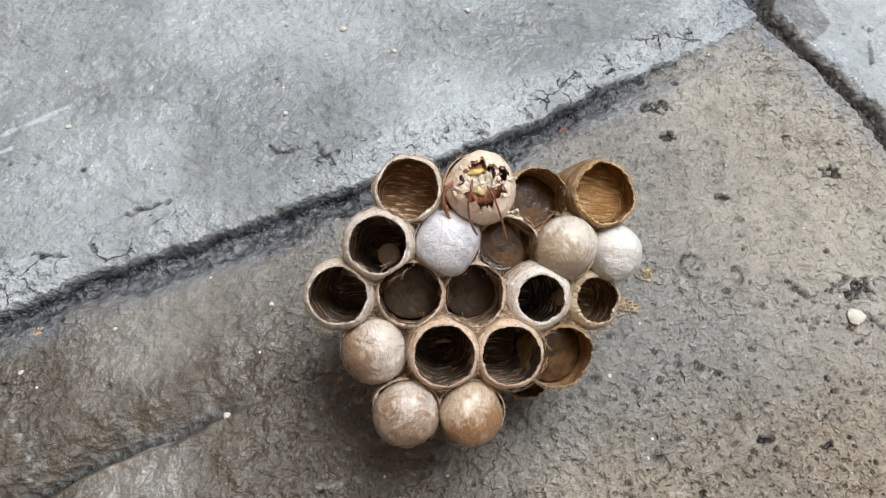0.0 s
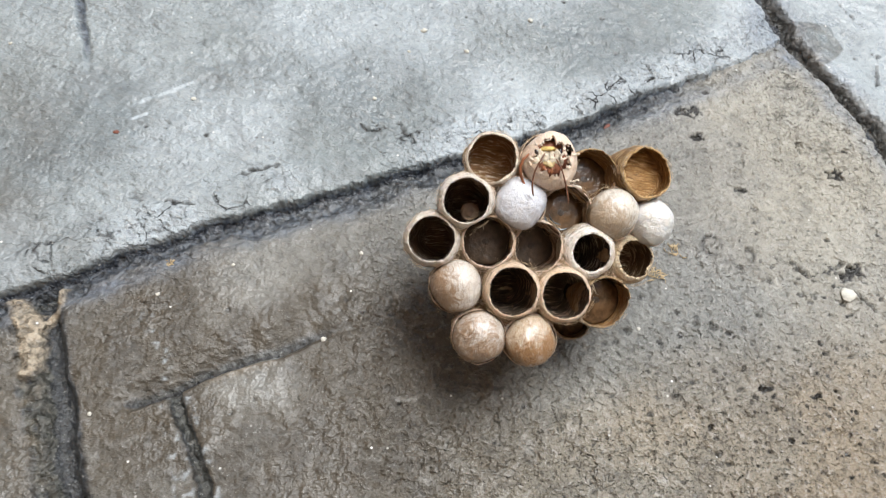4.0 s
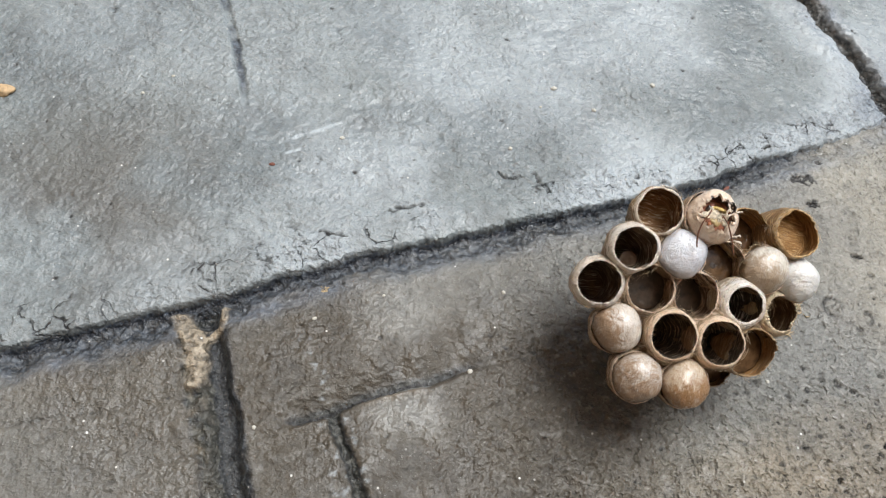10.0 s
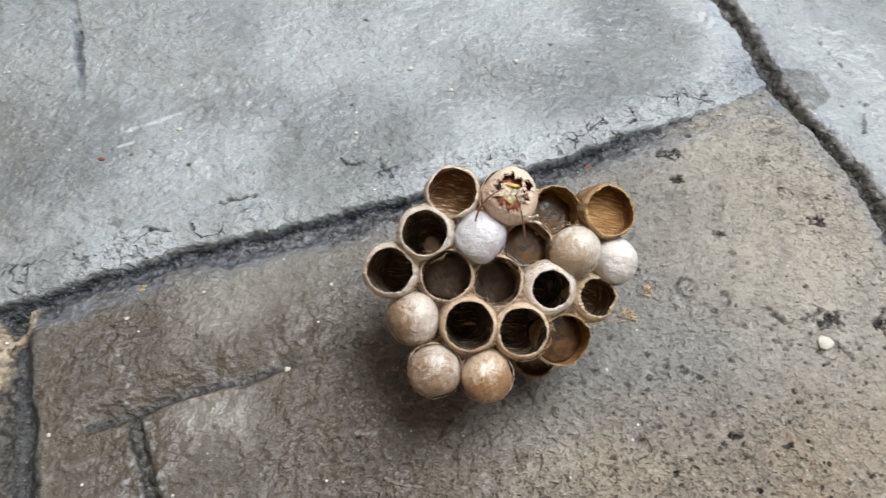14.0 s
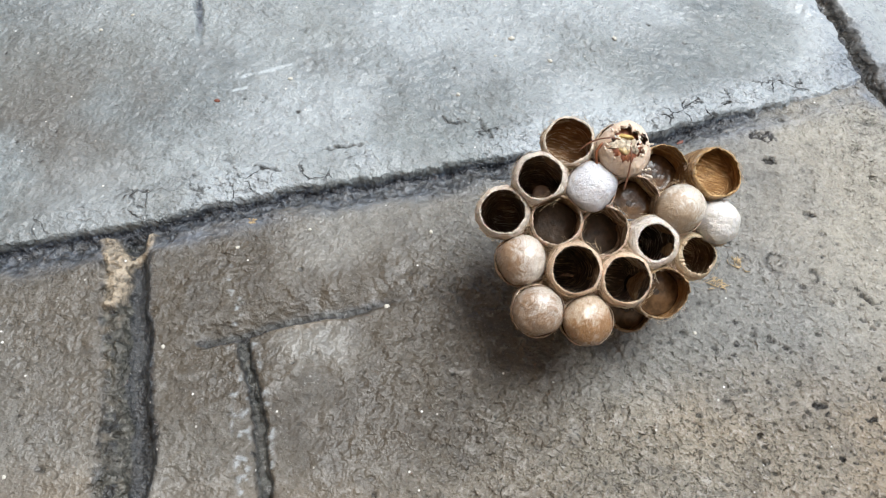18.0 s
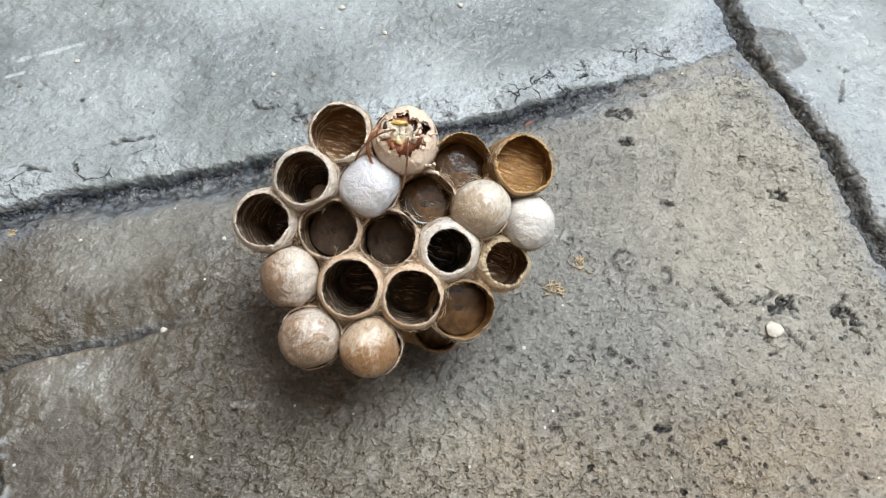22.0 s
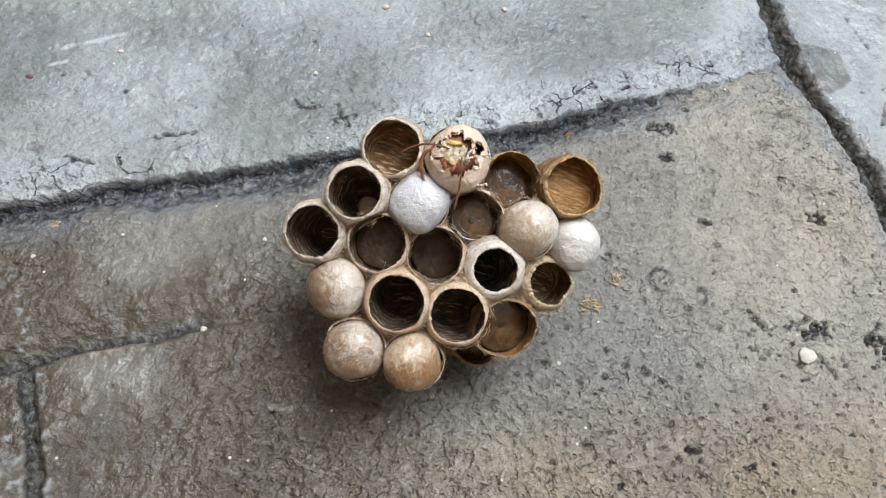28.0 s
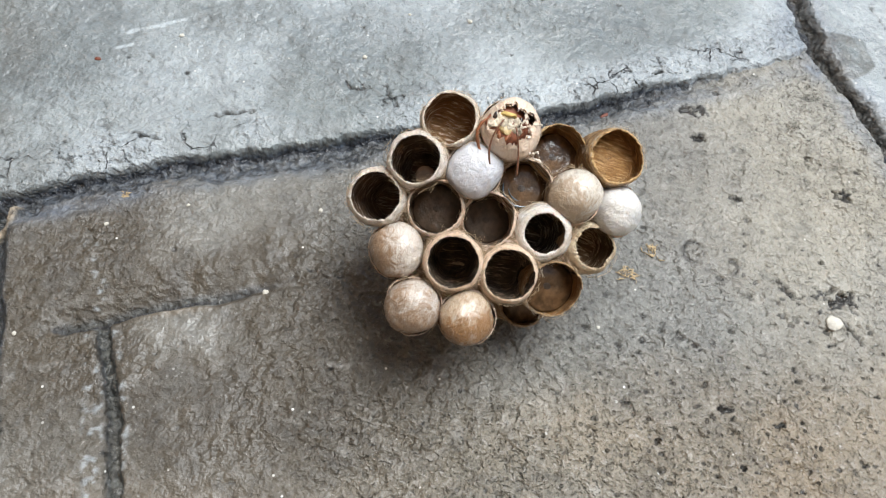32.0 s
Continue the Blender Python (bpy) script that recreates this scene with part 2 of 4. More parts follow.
def silk_material(name, base, dark_tone, share):
    """Spun silk over a brown skin: pale swirls, darker where it meets the paper and on the side that the attribute
    tells.
    """
    m = Mat(name, 0.3, 1.5)
    blot, swirl, fine = m.noise(0.2, 4, 0.6, None, 0.8), m.noise(0.42, 6, 0.68, None, 3.2), m.noise(2.6, 4, 0.7, None, 1.0)
    thread = m.noise(0.9, 5, 0.75, (1.0, 0.35, 0.35), 2.0)
    # one side of the cap goes darker, by the attribute plus noise
    lean = m.math("ADD", m.attr("dark_tone"), m.math("ADD", m.math("MULTIPLY", m.math("SUBTRACT", blot, 0.5), 1.5), m.math("MULTIPLY", m.math("SUBTRACT", swirl, 0.5), 2.4)))
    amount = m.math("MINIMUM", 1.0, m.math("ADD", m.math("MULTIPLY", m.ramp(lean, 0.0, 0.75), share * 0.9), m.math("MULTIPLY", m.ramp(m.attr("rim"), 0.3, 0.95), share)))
    c = m.mix(amount, base, dark_tone)
    c = m.mix(m.ramp(thread, 0.40, 0.52, share * 0.6, 0.0), c, m.mix(0.55, c, dark_tone))
    c = m.mix(m.ramp(thread, 0.54, 0.66, 0.0, 0.3), c, m.mix(0.55, c, (0.90, 0.89, 0.88)))
    c = m.mix(m.ramp(fine, 0.30, 0.44, 0.35, 0.0), c, m.mix(0.5, c, dark_tone))
    c = m.mix(m.ramp(m.math("ADD", m.attr("rim"), m.math("SUBTRACT", swirl, 0.5)), 0.5, 0.85, 0.0, 0.85), c, tuple(0.5 * v for v in dark_tone))
    m.color(c)
    m.set(m.b, "Roughness", m.ramp(swirl, 0.35, 0.65, 0.24, 0.46))
    m.set(m.b, "Coat Weight", 0.5)
    m.set(m.b, "Coat Roughness", 0.22)
    m.set(m.b, "Subsurface Weight", 0.2)
    m.set(m.b, "Subsurface Radius", (0.0012, 0.0009, 0.0006))
    n = m.bump(blot, 0.8, 0.9)
    n = m.bump(swirl, 0.18, 0.9, n)
    n = m.bump(thread, 0.08, 0.9, n)
    m.bump(fine, 0.07, 0.9, n)
    return m.m


def plain(name, color, rough, dark=0.5, per_mm=1.5, bump=0.05, coat=0.0, sss=0.0):
    m = Mat(name, rough, 1.48)
    f = m.noise(per_mm, 4, 0.6)
    m.color(m.mix(m.ramp(f, 0.3, 0.7), tuple(v * dark for v in color), color))
    m.bump(f, bump, 0.8)
    m.set(m.b, "Coat Weight", coat)
    m.set(m.b, "Coat Roughness", 0.12)
    m.set(m.b, "Subsurface Weight", sss)
    m.set(m.b, "Subsurface Radius", (0.0015, 0.0009, 0.0005))
    return m.m


STONE = stone_material()
# PAPER_DEEP and PAPER_SILK: inner colour darkened for the shade inside the cell
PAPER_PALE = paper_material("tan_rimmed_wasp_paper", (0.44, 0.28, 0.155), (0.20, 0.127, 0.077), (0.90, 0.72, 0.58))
PAPER_DEEP = paper_material("shade_lined_wasp_paper", (0.46, 0.31, 0.18), (0.11, 0.078, 0.052), (0.90, 0.70, 0.53))
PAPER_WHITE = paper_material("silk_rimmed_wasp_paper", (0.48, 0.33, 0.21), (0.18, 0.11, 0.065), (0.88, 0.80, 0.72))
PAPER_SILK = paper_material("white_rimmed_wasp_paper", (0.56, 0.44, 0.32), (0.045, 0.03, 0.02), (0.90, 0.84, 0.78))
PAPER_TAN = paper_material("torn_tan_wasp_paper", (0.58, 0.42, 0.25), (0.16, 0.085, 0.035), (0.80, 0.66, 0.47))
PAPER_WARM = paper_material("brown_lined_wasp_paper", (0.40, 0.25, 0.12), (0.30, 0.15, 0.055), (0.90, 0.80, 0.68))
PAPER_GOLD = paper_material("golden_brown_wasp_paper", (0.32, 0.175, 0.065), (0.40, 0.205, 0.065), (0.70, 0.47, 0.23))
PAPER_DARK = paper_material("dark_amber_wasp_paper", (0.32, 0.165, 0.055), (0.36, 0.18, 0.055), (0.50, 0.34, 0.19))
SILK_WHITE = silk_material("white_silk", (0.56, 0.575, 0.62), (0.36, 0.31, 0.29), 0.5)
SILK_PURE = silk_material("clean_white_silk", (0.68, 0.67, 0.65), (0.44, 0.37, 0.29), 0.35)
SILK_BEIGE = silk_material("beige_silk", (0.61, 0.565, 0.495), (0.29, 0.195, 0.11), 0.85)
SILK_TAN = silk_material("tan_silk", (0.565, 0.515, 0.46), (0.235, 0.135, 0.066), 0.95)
SILK_AMBER = silk_material("amber_silk", (0.49, 0.40, 0.30), (0.24, 0.115, 0.036), 0.95)
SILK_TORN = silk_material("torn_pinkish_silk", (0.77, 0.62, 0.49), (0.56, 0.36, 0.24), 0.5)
LARVA = plain("larva_skin", (0.085, 0.056, 0.036), 0.45, 0.5, 0.7, 0.3, 0.0, 0.0)
LARVA_WET = plain("wet_larva_skin", (0.13, 0.072, 0.034), 0.2, 0.35, 0.5, 0.35, 0.5, 0.0)
LARVA_HEAD = plain("larva_head", (0.05, 0.032, 0.02), 0.34, 0.5, 1.5, 0.2, 0.0)
# blue-grey of the sky's reflection, given to the wet crescents as colour
WET_GLINT = plain("wet_sky_glint", (0.10, 0.14, 0.18), 0.06, 0.7, 0.7, 0.1, 1.0)
EGG = plain("pale_larva", (0.32, 0.22, 0.15), 0.35, 0.7, 0.8, 0.03, 0.3, 0.2)
CHITIN_RED = plain("red_brown_chitin", (0.34, 0.13, 0.075), 0.45, 0.4, 0.9, 0.25, 0.05)
CHITIN_ORANGE = plain("orange_brown_chitin", (0.36, 0.135, 0.06), 0.5, 0.45, 1.4, 0.2, 0.0)
FEELER = plain("feeler_chitin", (0.20, 0.085, 0.045), 0.4, 0.5, 2.0, 0.02, 0.2)
CHITIN_YELLOW = plain("yellow_chitin", (0.80, 0.58, 0.20), 0.5, 0.55, 1.5, 0.25, 0.05)
CLYPEUS = plain("dull_yellow_chitin", (0.58, 0.44, 0.22), 0.4, 0.6, 1.2, 0.1, 0.2)
CHITIN_CREAM = plain("cream_chitin", (0.82, 0.72, 0.56), 0.55, 0.5, 1.5, 0.3, 0.0)
EYE_DARK = plain("compound_eye", (0.035, 0.022, 0.018), 0.15, 0.6, 3.0, 0.01, 0.8)
PEBBLE = plain("chalky_pebble", (0.58, 0.56, 0.50), 0.7, 0.8, 1.6, 0.12)
SHRED = plain("shredded_silk", (0.76, 0.66, 0.55), 0.6, 0.75, 2.0, 0.05)
FIBRE = plain("silk_fibre", (0.62, 0.47, 0.30), 0.7, 0.6, 1.0, 0.0)
WALL = plain("warm_plaster", (0.68, 0.45, 0.26), 0.8, 0.85, 0.02, 0.5)
CRUMB_TAN = plain("tan_crumb", (0.52, 0.40, 0.24), 0.8, 0.6, 1.4, 0.1)
CRUMB_ORANGE = plain("orange_crumb", (0.60, 0.42, 0.24), 0.7, 0.6, 1.4, 0.1)
CRUMB_RED = plain("red_brown_crumb", (0.20, 0.065, 0.04), 0.6, 0.6, 1.4, 0.08)
CRUMB_DARK = plain("dark_crumb", (0.04, 0.033, 0.028), 0.7, 0.5, 1.4, 0.1)


# ---- mesh helpers ----
def part(name, bm, material, parent=None, label=""):
    """Links a bmesh as one mesh object under a thing or a part."""
    me = bpy.data.meshes.new(name)
    for f in bm.faces:
        f.smooth = True
    bm.to_mesh(me)
    bm.free()
    me.materials.append(material)
    ob = new(name, me)
    ob.parent = parent
    if label:
        ob["label"] = label
    return ob


def lattice(u, v, seed):
    """Smooth value noise on arrays, -1 to 1."""
    iu, iv = np.floor(u).astype(np.int64), np.floor(v).astype(np.int64)
    fu, fv = u - iu, v - iv
    fu, fv = fu * fu * (3 - 2 * fu), fv * fv * (3 - 2 * fv)

    def hashed(a, b):
        h = (a * 374761393 + b * 668265263 + seed * 974711) & 0xFFFFFFFF
        h = ((h ^ (h >> 13)) * 1274126177) & 0xFFFFFFFF
        return ((h ^ (h >> 16)) & 0xFFFF) / 32767.5 - 1

    low = hashed(iu, iv) * (1 - fu) + hashed(iu + 1, iv) * fu
    high = hashed(iu, iv + 1) * (1 - fu) + hashed(iu + 1, iv + 1) * fu
    return low * (1 - fv) + high * fv


def fbm(x, y, size, seed, octaves=4, gain=0.5):
    total, amp, norm = 0.0, 1.0, 0.0
    for k in range(octaves):
        total = total + amp * lattice(x / size + 17.3 * k, y / size - 9.1 * k, seed + k)
        norm, amp, size = norm + amp, amp * gain, size * 0.5
    return total / norm


def smooth(v, a, b):
    t = np.clip((v - a) / (b - a), 0, 1)
    return t * t * (3 - 2 * t)


def along(px, py, line):
    """Distance to a polyline in mm, its sign (left of the line's way is positive) and the share of its length."""
    best = np.full(px.shape, 1e9)
    sign, share = np.zeros(px.shape), np.zeros(px.shape)
    lengths = [math.dist(a, b) for a, b in zip(line, line[1:])]
    done = 0.0
    for (ax, ay), (bx, by), length in zip(line, line[1:], lengths):
        dx, dy = (bx - ax) / length, (by - ay) / length
        k = np.clip((px - ax) * dx + (py - ay) * dy, 0, length)
        ex, ey = px - ax - k * dx, py - ay - k * dy
        d = np.hypot(ex, ey)
        near = d < best
        best = np.where(near, d, best)
        sign = np.where(near, np.sign(dx * ey - dy * ex), sign)
        share = np.where(near, (done + k) / sum(lengths), share)
        done += length
    return best, sign, share


# ---- the floor: stamped concrete in the shape of large flagstones ----
X0, X1, Y0, Y1, STEP = -184.0, 112.0, -70.0, 132.0, 0.32
LONG_JOINT = [(-190, -50), (-140, -29), (-116, -20), (-98, -12), (-79, -3), (-59, 8), (-38, 17), (-15, 27), (10, 38), (23, 45), (37, 53), (50, 60), (59, 66)]
RIGHT_JOINT = [(30, 140), (42, 112), (49, 98), (57, 84), (59.5, 75), (62.2, 67.5), (66, 60), (71, 52.5), (76, 44), (79.8, 34.5), (84, 22), (90, 8), (100, -18), (112, -50), (122, -80)]
WIDE_JOINT = [(-89, 3), (-82, -14), (-79, -22), (-74, -33), (-69, -45), (-65, -56), (-58, -80)]
THIN_JOINT = [(-57, -21.5), (-53, -29), (-50, -35), (-47, -42), (-43, -51), (-33, -80)]
CREASE = [(-66, -27), (-61, -25.5), (-56, -22.8), (-51, -19.6), (-45, -16.6), (-40, -15), (-30, -10), (-22, -7)]
STRAY_JOINT = [(-22, -68), (-10, -60), (-3, -55), (7, -50), (13, -46), (20, -42)]
CRACKS = (
    [(-56.5, 13.1), (-56.8, 15.5), (-56.3, 17.3), (-54.7, 19.2), (-51.3, 21.0), (-48, 22.8), (-45.8, 23.5)],
    [(-31.5, 34.2), (-30.7, 33.7), (-28.8, 33.3), (-26.9, 33.7)],
    [(-23.8, 36.0), (-22.6, 34.0), (-21.8, 32.3), (-20.0, 30.6)],
    [(28.2, 55.8), (28.9, 53.5), (28.6, 50.8)],
    [(66.2, 37.0), (65.0, 35.2), (66.4, 34.0)],
    [(62.6, 32.6), (64.6, 31.6), (65.2, 29.8), (67.6, 30.0)],
    [(53.5, 10.5), (55.4, 8.8), (57.0, 7.2), (59.2, 7.6), (61.2, 8.2), (63.0, 10.6), (65.6, 9.4), (66.8, 7.2)],
    [(64.8, 4.2), (66.6, 3.0), (68.0, 1.4)],
    [(82.2, 64.4), (81.2, 62.4), (81.5, 60.0), (80.2, 56.0)],
    [(76.0, 12.2), (74.2, 9.8), (75.2, 7.2), (77.8, 5.2)],
    [(74.5, 83), (76.5, 79.5), (78.4, 76.7), (81.1, 72.3)],
    [(-66, 13.3), (-63, 12.6), (-60.8, 12.9)],
    [(-5.0, 34.4), (-2.4, 32.8), (0.6, 33.4)],
    [(1.6, 34.0), (2.8, 31.6), (2.2, 29.4)],
)
FAINT_JOINT = [(-112, 98), (-104, 80), (-99, 69), (-95, 60), (-91, 50), (-86.5, 39)]


def floor_heights(x, y):
    """Heights in mm, and the joint, pit, sand, warm, beige, pale, brown, porous, coarse, worn and blue shares of the surface."""
    wob = fbm(x, y, 9, 11, 3) * 1.1 + fbm(x, y, 2.2, 12, 2) * 0.45
    rough = np.clip(0.45 + 0.9 * fbm(x, y, 22, 5, 3) + 0.7 * np.exp(-(((x - 20) / 45) ** 2 + ((y + 34) / 20) ** 2)), 0.15, 1.3)
    h = fbm(x, y, 60, 1, 2) * 0.9 + fbm(x, y, 16, 2, 3) * 0.45 + fbm(x, y, 4.5, 3, 3) * 0.30 + rough * (fbm(x, y, 1.9, 4, 2, 0.5) * 0.27 - 0.2 * np.abs(fbm(x, y, 2.6, 6, 2)))
    joint = np.zeros(x.shape)

    # long joint: a steep ragged lip on the upper flagstone, a gentle slope up to the lower one
    d, s, u = along(x, y, LONG_JOINT)
    s1 = d * s + 0.9 * fbm(x, y, 8, 11, 3) + 0.9 * fbm(x, y, 3.2, 22, 3, 0.6)
    width = 4.4 + 2.0 * smooth(u, 0.5, 0.1) + 2.4 * fbm(x, y, 14, 21, 3)
    lip = smooth(s1, 0.0, 0.55)
    slope = smooth(-s1, 0.3, width + 3.0)
    fade = 1 - 0.75 * smooth(u, 0.84, 0.97)
    cut = np.where(s1 > 0.1, 1 - lip, np.where(s1 < -0.6, 1 - slope, 1.0)) * fade
    h = h - 2.5 * cut + 0.8 * np.exp(-((s1 - 4.5) / 4.5) ** 2) * fade
    # narrow black line at the lip's foot: its shadow, put into the joint colour
    line = np.exp(-((s1 + 0.15) / 0.5) ** 2)
    joint = np.maximum(joint, np.clip(np.where(s1 > 0, 0.8 * (1 - smooth(s1, 0.0, 0.3)), 0.78 * (1 - smooth(-s1 + 1.2 * fbm(x, y, 2.4, 24, 3, 0.6), 0.55 * width, width + 1.2))) + 0.4 * line, 0, 1) * fade)
    h = h + cut * (1.5 * fbm(x, y, 3.0, 23, 4, 0.6) - 0.2)
    upper = s1 > 0

    d, s, u = along(x, y, RIGHT_JOINT)
    s2 = d * s + 0.9 * fbm(x, y, 8, 36, 3) + 1.2 * fbm(x, y, 3.4, 33, 3, 0.65)
    corner_stone = s2 > 0
    upper = upper | corner_stone
    half = 1.2 + 0.25 * fbm(x, y, 22, 31, 1) + 0.15 * smooth(y, 60, 25)
    half = half * (1 + 0.3 * fbm(x, y, 6, 32, 3, 0.6))
    cut = np.where(s2 > 0, 1 - smooth(s2, half * 0.5, half * 2.4), 1 - smooth(-s2, half * 0.6, half * 1.8))
    h = h - 3.0 * cut + 0.5 * np.exp(-((np.abs(s2) - 5) / 3.5) ** 2) + cut * 0.9 * fbm(x, y, 2.8, 34, 3, 0.5)
    joint = np.maximum(joint, np.clip(np.where(s2 > 0, 0.72 * (1 - smooth(s2, half * 1.1, half * 2.1)), 0.8 * (1 - smooth(-s2, half * 0.9, half * 1.3))) + 0.35 * np.exp(-((s2 + 0.3) / half) ** 2), 0, 1))
    blue = 0.85 * np.exp(-(((x - 55.5) / 3.6) ** 2 + ((y - 68) / 7) ** 2)) + 0.5 * np.exp(-((s2 - 3.2) / 2.4) ** 2) * smooth(y, 35, 60) + 0.5 * np.exp(-((s2 + 3.2) / 2.2) ** 2)
    blue = blue + 0.55 * np.exp(-((s1 + 4.0) / 2.6) ** 2) * ~corner_stone
    blue = np.clip(blue * (0.6 + 0.7 * fbm(x, y, 7, 35, 3)), 0, 0.9)

    # wide joint: a dark channel with a crumbled mortar ledge beside it
    d, s, u = along(x, y, WIDE_JOINT)
    s3 = d * s + wob * 0.8
    inside = (1 - smooth(d + 0.9 * wob, 3.2, 5.2)) * smooth(-s1, 0.2, 3.0)
    channel = np.exp(-((s3 - 1.9 + 0.8 * fbm(x, y, 4, 45, 3)) / 2.2) ** 2)
    h = h - inside * 1.2 - 2.3 * channel * inside + inside * smooth(-s3, -1.5, 0.5) * 1.3 * fbm(x, y, 2.6, 41, 3, 0.6)
    deep = smooth(s3 + 0.5 * fbm(x, y, 3, 42, 3), -0.6, 0.9) * (1 - smooth(s3, 3.0, 6.5)) * smooth(-s1, 0.2, 3.0)
    ledge = inside * (1 - deep)
    joint = np.maximum(joint, np.clip(0.92 * deep * smooth(d, 9, 4) + ledge * (0.5 + 0.4 * smooth(fbm(x, y, 2.2, 49, 3, 0.6), -0.05, 0.3)), 0, 1))
    sand = np.zeros(x.shape)
    for line, wide in (([(-90, -7.2), (-87.6, -9.4), (-84.6, -12.6)], 2.0), ([(-79.6, -6.4), (-80.2, -10.2), (-83, -13)], 1.0), ([(-84, -11.6), (-83, -15), (-82.2, -18.5), (-81.4, -21)], 2.3)):
        dl, sl, ul = along(x + 1.1 * fbm(x, y, 3.2, 43, 3, 0.6), y + 1.1 * fbm(x, y, 3.2, 44, 3, 0.6), line)
        sand = np.maximum(sand, 1 - smooth(dl, wide * 0.55, wide * 1.05))
    sand = sand * smooth(-s1, 0.2, 1.0) * (0.45 + 0.5 * smooth(fbm(x, y, 1.6, 48, 3, 0.6), -0.3, 0.1))
    h = h + 0.7 * sand
    sand = np.maximum(sand, 0.22 * inside * smooth(-s3, -0.5, 1.5) * smooth(fbm(x, y, 3, 44, 3), 0.05, 0.4))
    h = h + 0.4 * sand

    d, s, u = along(x, y, CREASE)
    below = smooth(-(d * s + wob * 0.5), -0.6, 0.6)
    d, s, u = along(x, y, THIN_JOINT)
    s4 = d * s + wob * 0.6 + 0.5 * fbm(x, y, 2, 46, 3, 0.6)
    cut = (1 - smooth(np.abs(s4), 0.4, 1.5)) * smooth(d, 30, 2) * below
    h = h - 1.7 * cut + 0.7 * cut * fbm(x, y, 2.2, 47, 3, 0.6)
    seam = (1 - smooth(np.abs(s4), 0.5, 1.5)) * below
    joint = np.maximum(joint, 0.86 * seam)

    d, s, u = along(x, y, CREASE)
    s5 = d * s + wob * 0.5
    keep = smooth(u, 0.0, 0.12) * (1 - smooth(u, 0.5, 0.95))
    h = h - keep * 2.3 * np.where(s5 > 0, np.exp(-(s5 / 4.2) ** 2), np.exp(-(s5 / 0.6) ** 2))
    crease = keep * np.exp(-(s5 / 2.5) ** 2)
    crease_line = keep * np.exp(-((s5 - 0.2) / 0.45) ** 2)
    # shading on the upper side of the crease, painted in as brown
    crease_shade = keep * np.where(s5 > 0, np.exp(-(s5 / 7.5) ** 2), 0)
    joint = np.maximum(joint, keep * np.where(s5 > 0, 1.0 * np.exp(-(s5 / 1.5) ** 2), np.exp(-(s5 / 0.25) ** 2) * 0.7))

    d, s, u = along(x, y, FAINT_JOINT)
    s6 = d * s + wob * 0.4
    keep = 1 - smooth(u, 0.72, 1.0)
    w6 = 0.9 * (0.5 + 0.5 * keep)
    cut = (1 - smooth(np.abs(s6), w6 * 0.5, w6 * 1.6)) * np.clip(keep * 1.6, 0, 1)
    h = h - 0.8 * cut
    joint = np.maximum(joint, 0.62 * cut * smooth(fbm(x, y, 5, 61, 2), -0.6, 0.2))

    d, s, u = along(x, y, [(-97, 60), (-88, 66), (-79, 71), (-68, 76), (-56, 81)])
    cut = np.exp(-((d + 0.8 * np.abs(wob)) / 1.1) ** 2) * smooth(fbm(x, y, 6, 62, 3), -0.35, 0.2)
    h = h - 0.5 * cut
    joint = np.maximum(joint, 0.3 * cut)

    d, s, u = along(x, y, STRAY_JOINT)
    cut = (1 - smooth(d + wob * 0.5, 0.5, 2.0)) * (1 - smooth(u, 0.8, 1.0))
    h = h - 0.9 * cut
    joint = np.maximum(joint, 0.42 * cut)

    # a few long cracks, then hair cracks: thickest along the worn lip of the upper flagstone
    ridge = np.abs(fbm(x + 3 * wob, y + 2 * wob, 7, 51, 3, 0.6))
    worn = np.where(upper & ~corner_stone, np.exp(-((s1 - 4.0) / 4.5) ** 2), 0.0) * smooth(fbm(x, y, 18, 52, 2), -0.35, 0.25)
    rare = 0.5 * smooth(fbm(x, y, 26, 53, 2), 0.32, 0.55)
    crack = (1 - smooth(ridge, 0.006, 0.022)) * np.clip(0.4 * worn + rare, 0, 1)
    wx, wy = x + 1.5 * fbm(x, y, 2.4, 55, 3, 0.7), y + 1.5 * fbm(x, y, 2.4, 56, 3, 0.7)
    for k, line in enumerate(CRACKS):
        d, s, u = along(wx, wy, line)
        wide = 0.34 + 0.3 * fbm(x, y, 2.6, 57 + k, 2)
        crack = np.maximum(crack, 1 - smooth(d + 0.35 * np.abs(wob), wide * 0.4, wide * 1.4))
    h = h - 0.6 * crack
    pit = np.maximum(0.9 * crack, 0.75 * crease_line)

    lip_band = np.where(upper & ~corner_stone, np.exp(-((s1 - 4.0) / 4.2) ** 2), 0) * smooth(fbm(x, y, 14, 71, 3), -0.4, 0.3) * (0.4 + 0.6 * smooth(x, -95, -45))
    h = h + lip_band * (0.32 * fbm(x, y, 2.6, 76, 3, 0.6) - 0.42 * np.abs(fbm(x, y, 3.4, 77, 3, 0.6)))
    far = np.where(corner_stone, 0.5, np.where(upper, 0.62, 0.0)) + np.where(upper & ~corner_stone, 0.5, 0.12) * smooth(x + 0.7 * y, 45, 95)
    # pale lip: light cracked concrete, with its bright sheen painted in as well
    pale = np.clip(1.05 * lip_band + far * smooth(fbm(x, y, 30, 72, 4), -0.45, 0.35), 0, 0.95) * (1 - joint)
    corners = ((61, 73), (63, 63), (69, 60), (74.5, 65.8), (72.9, 73))
    inset = [((bx - ax) * (y - ay) - (by - ay) * (x - ax)) / math.hypot(bx - ax, by - ay) for (ax, ay), (bx, by) in zip(corners, corners[1:] + corners[:1])]
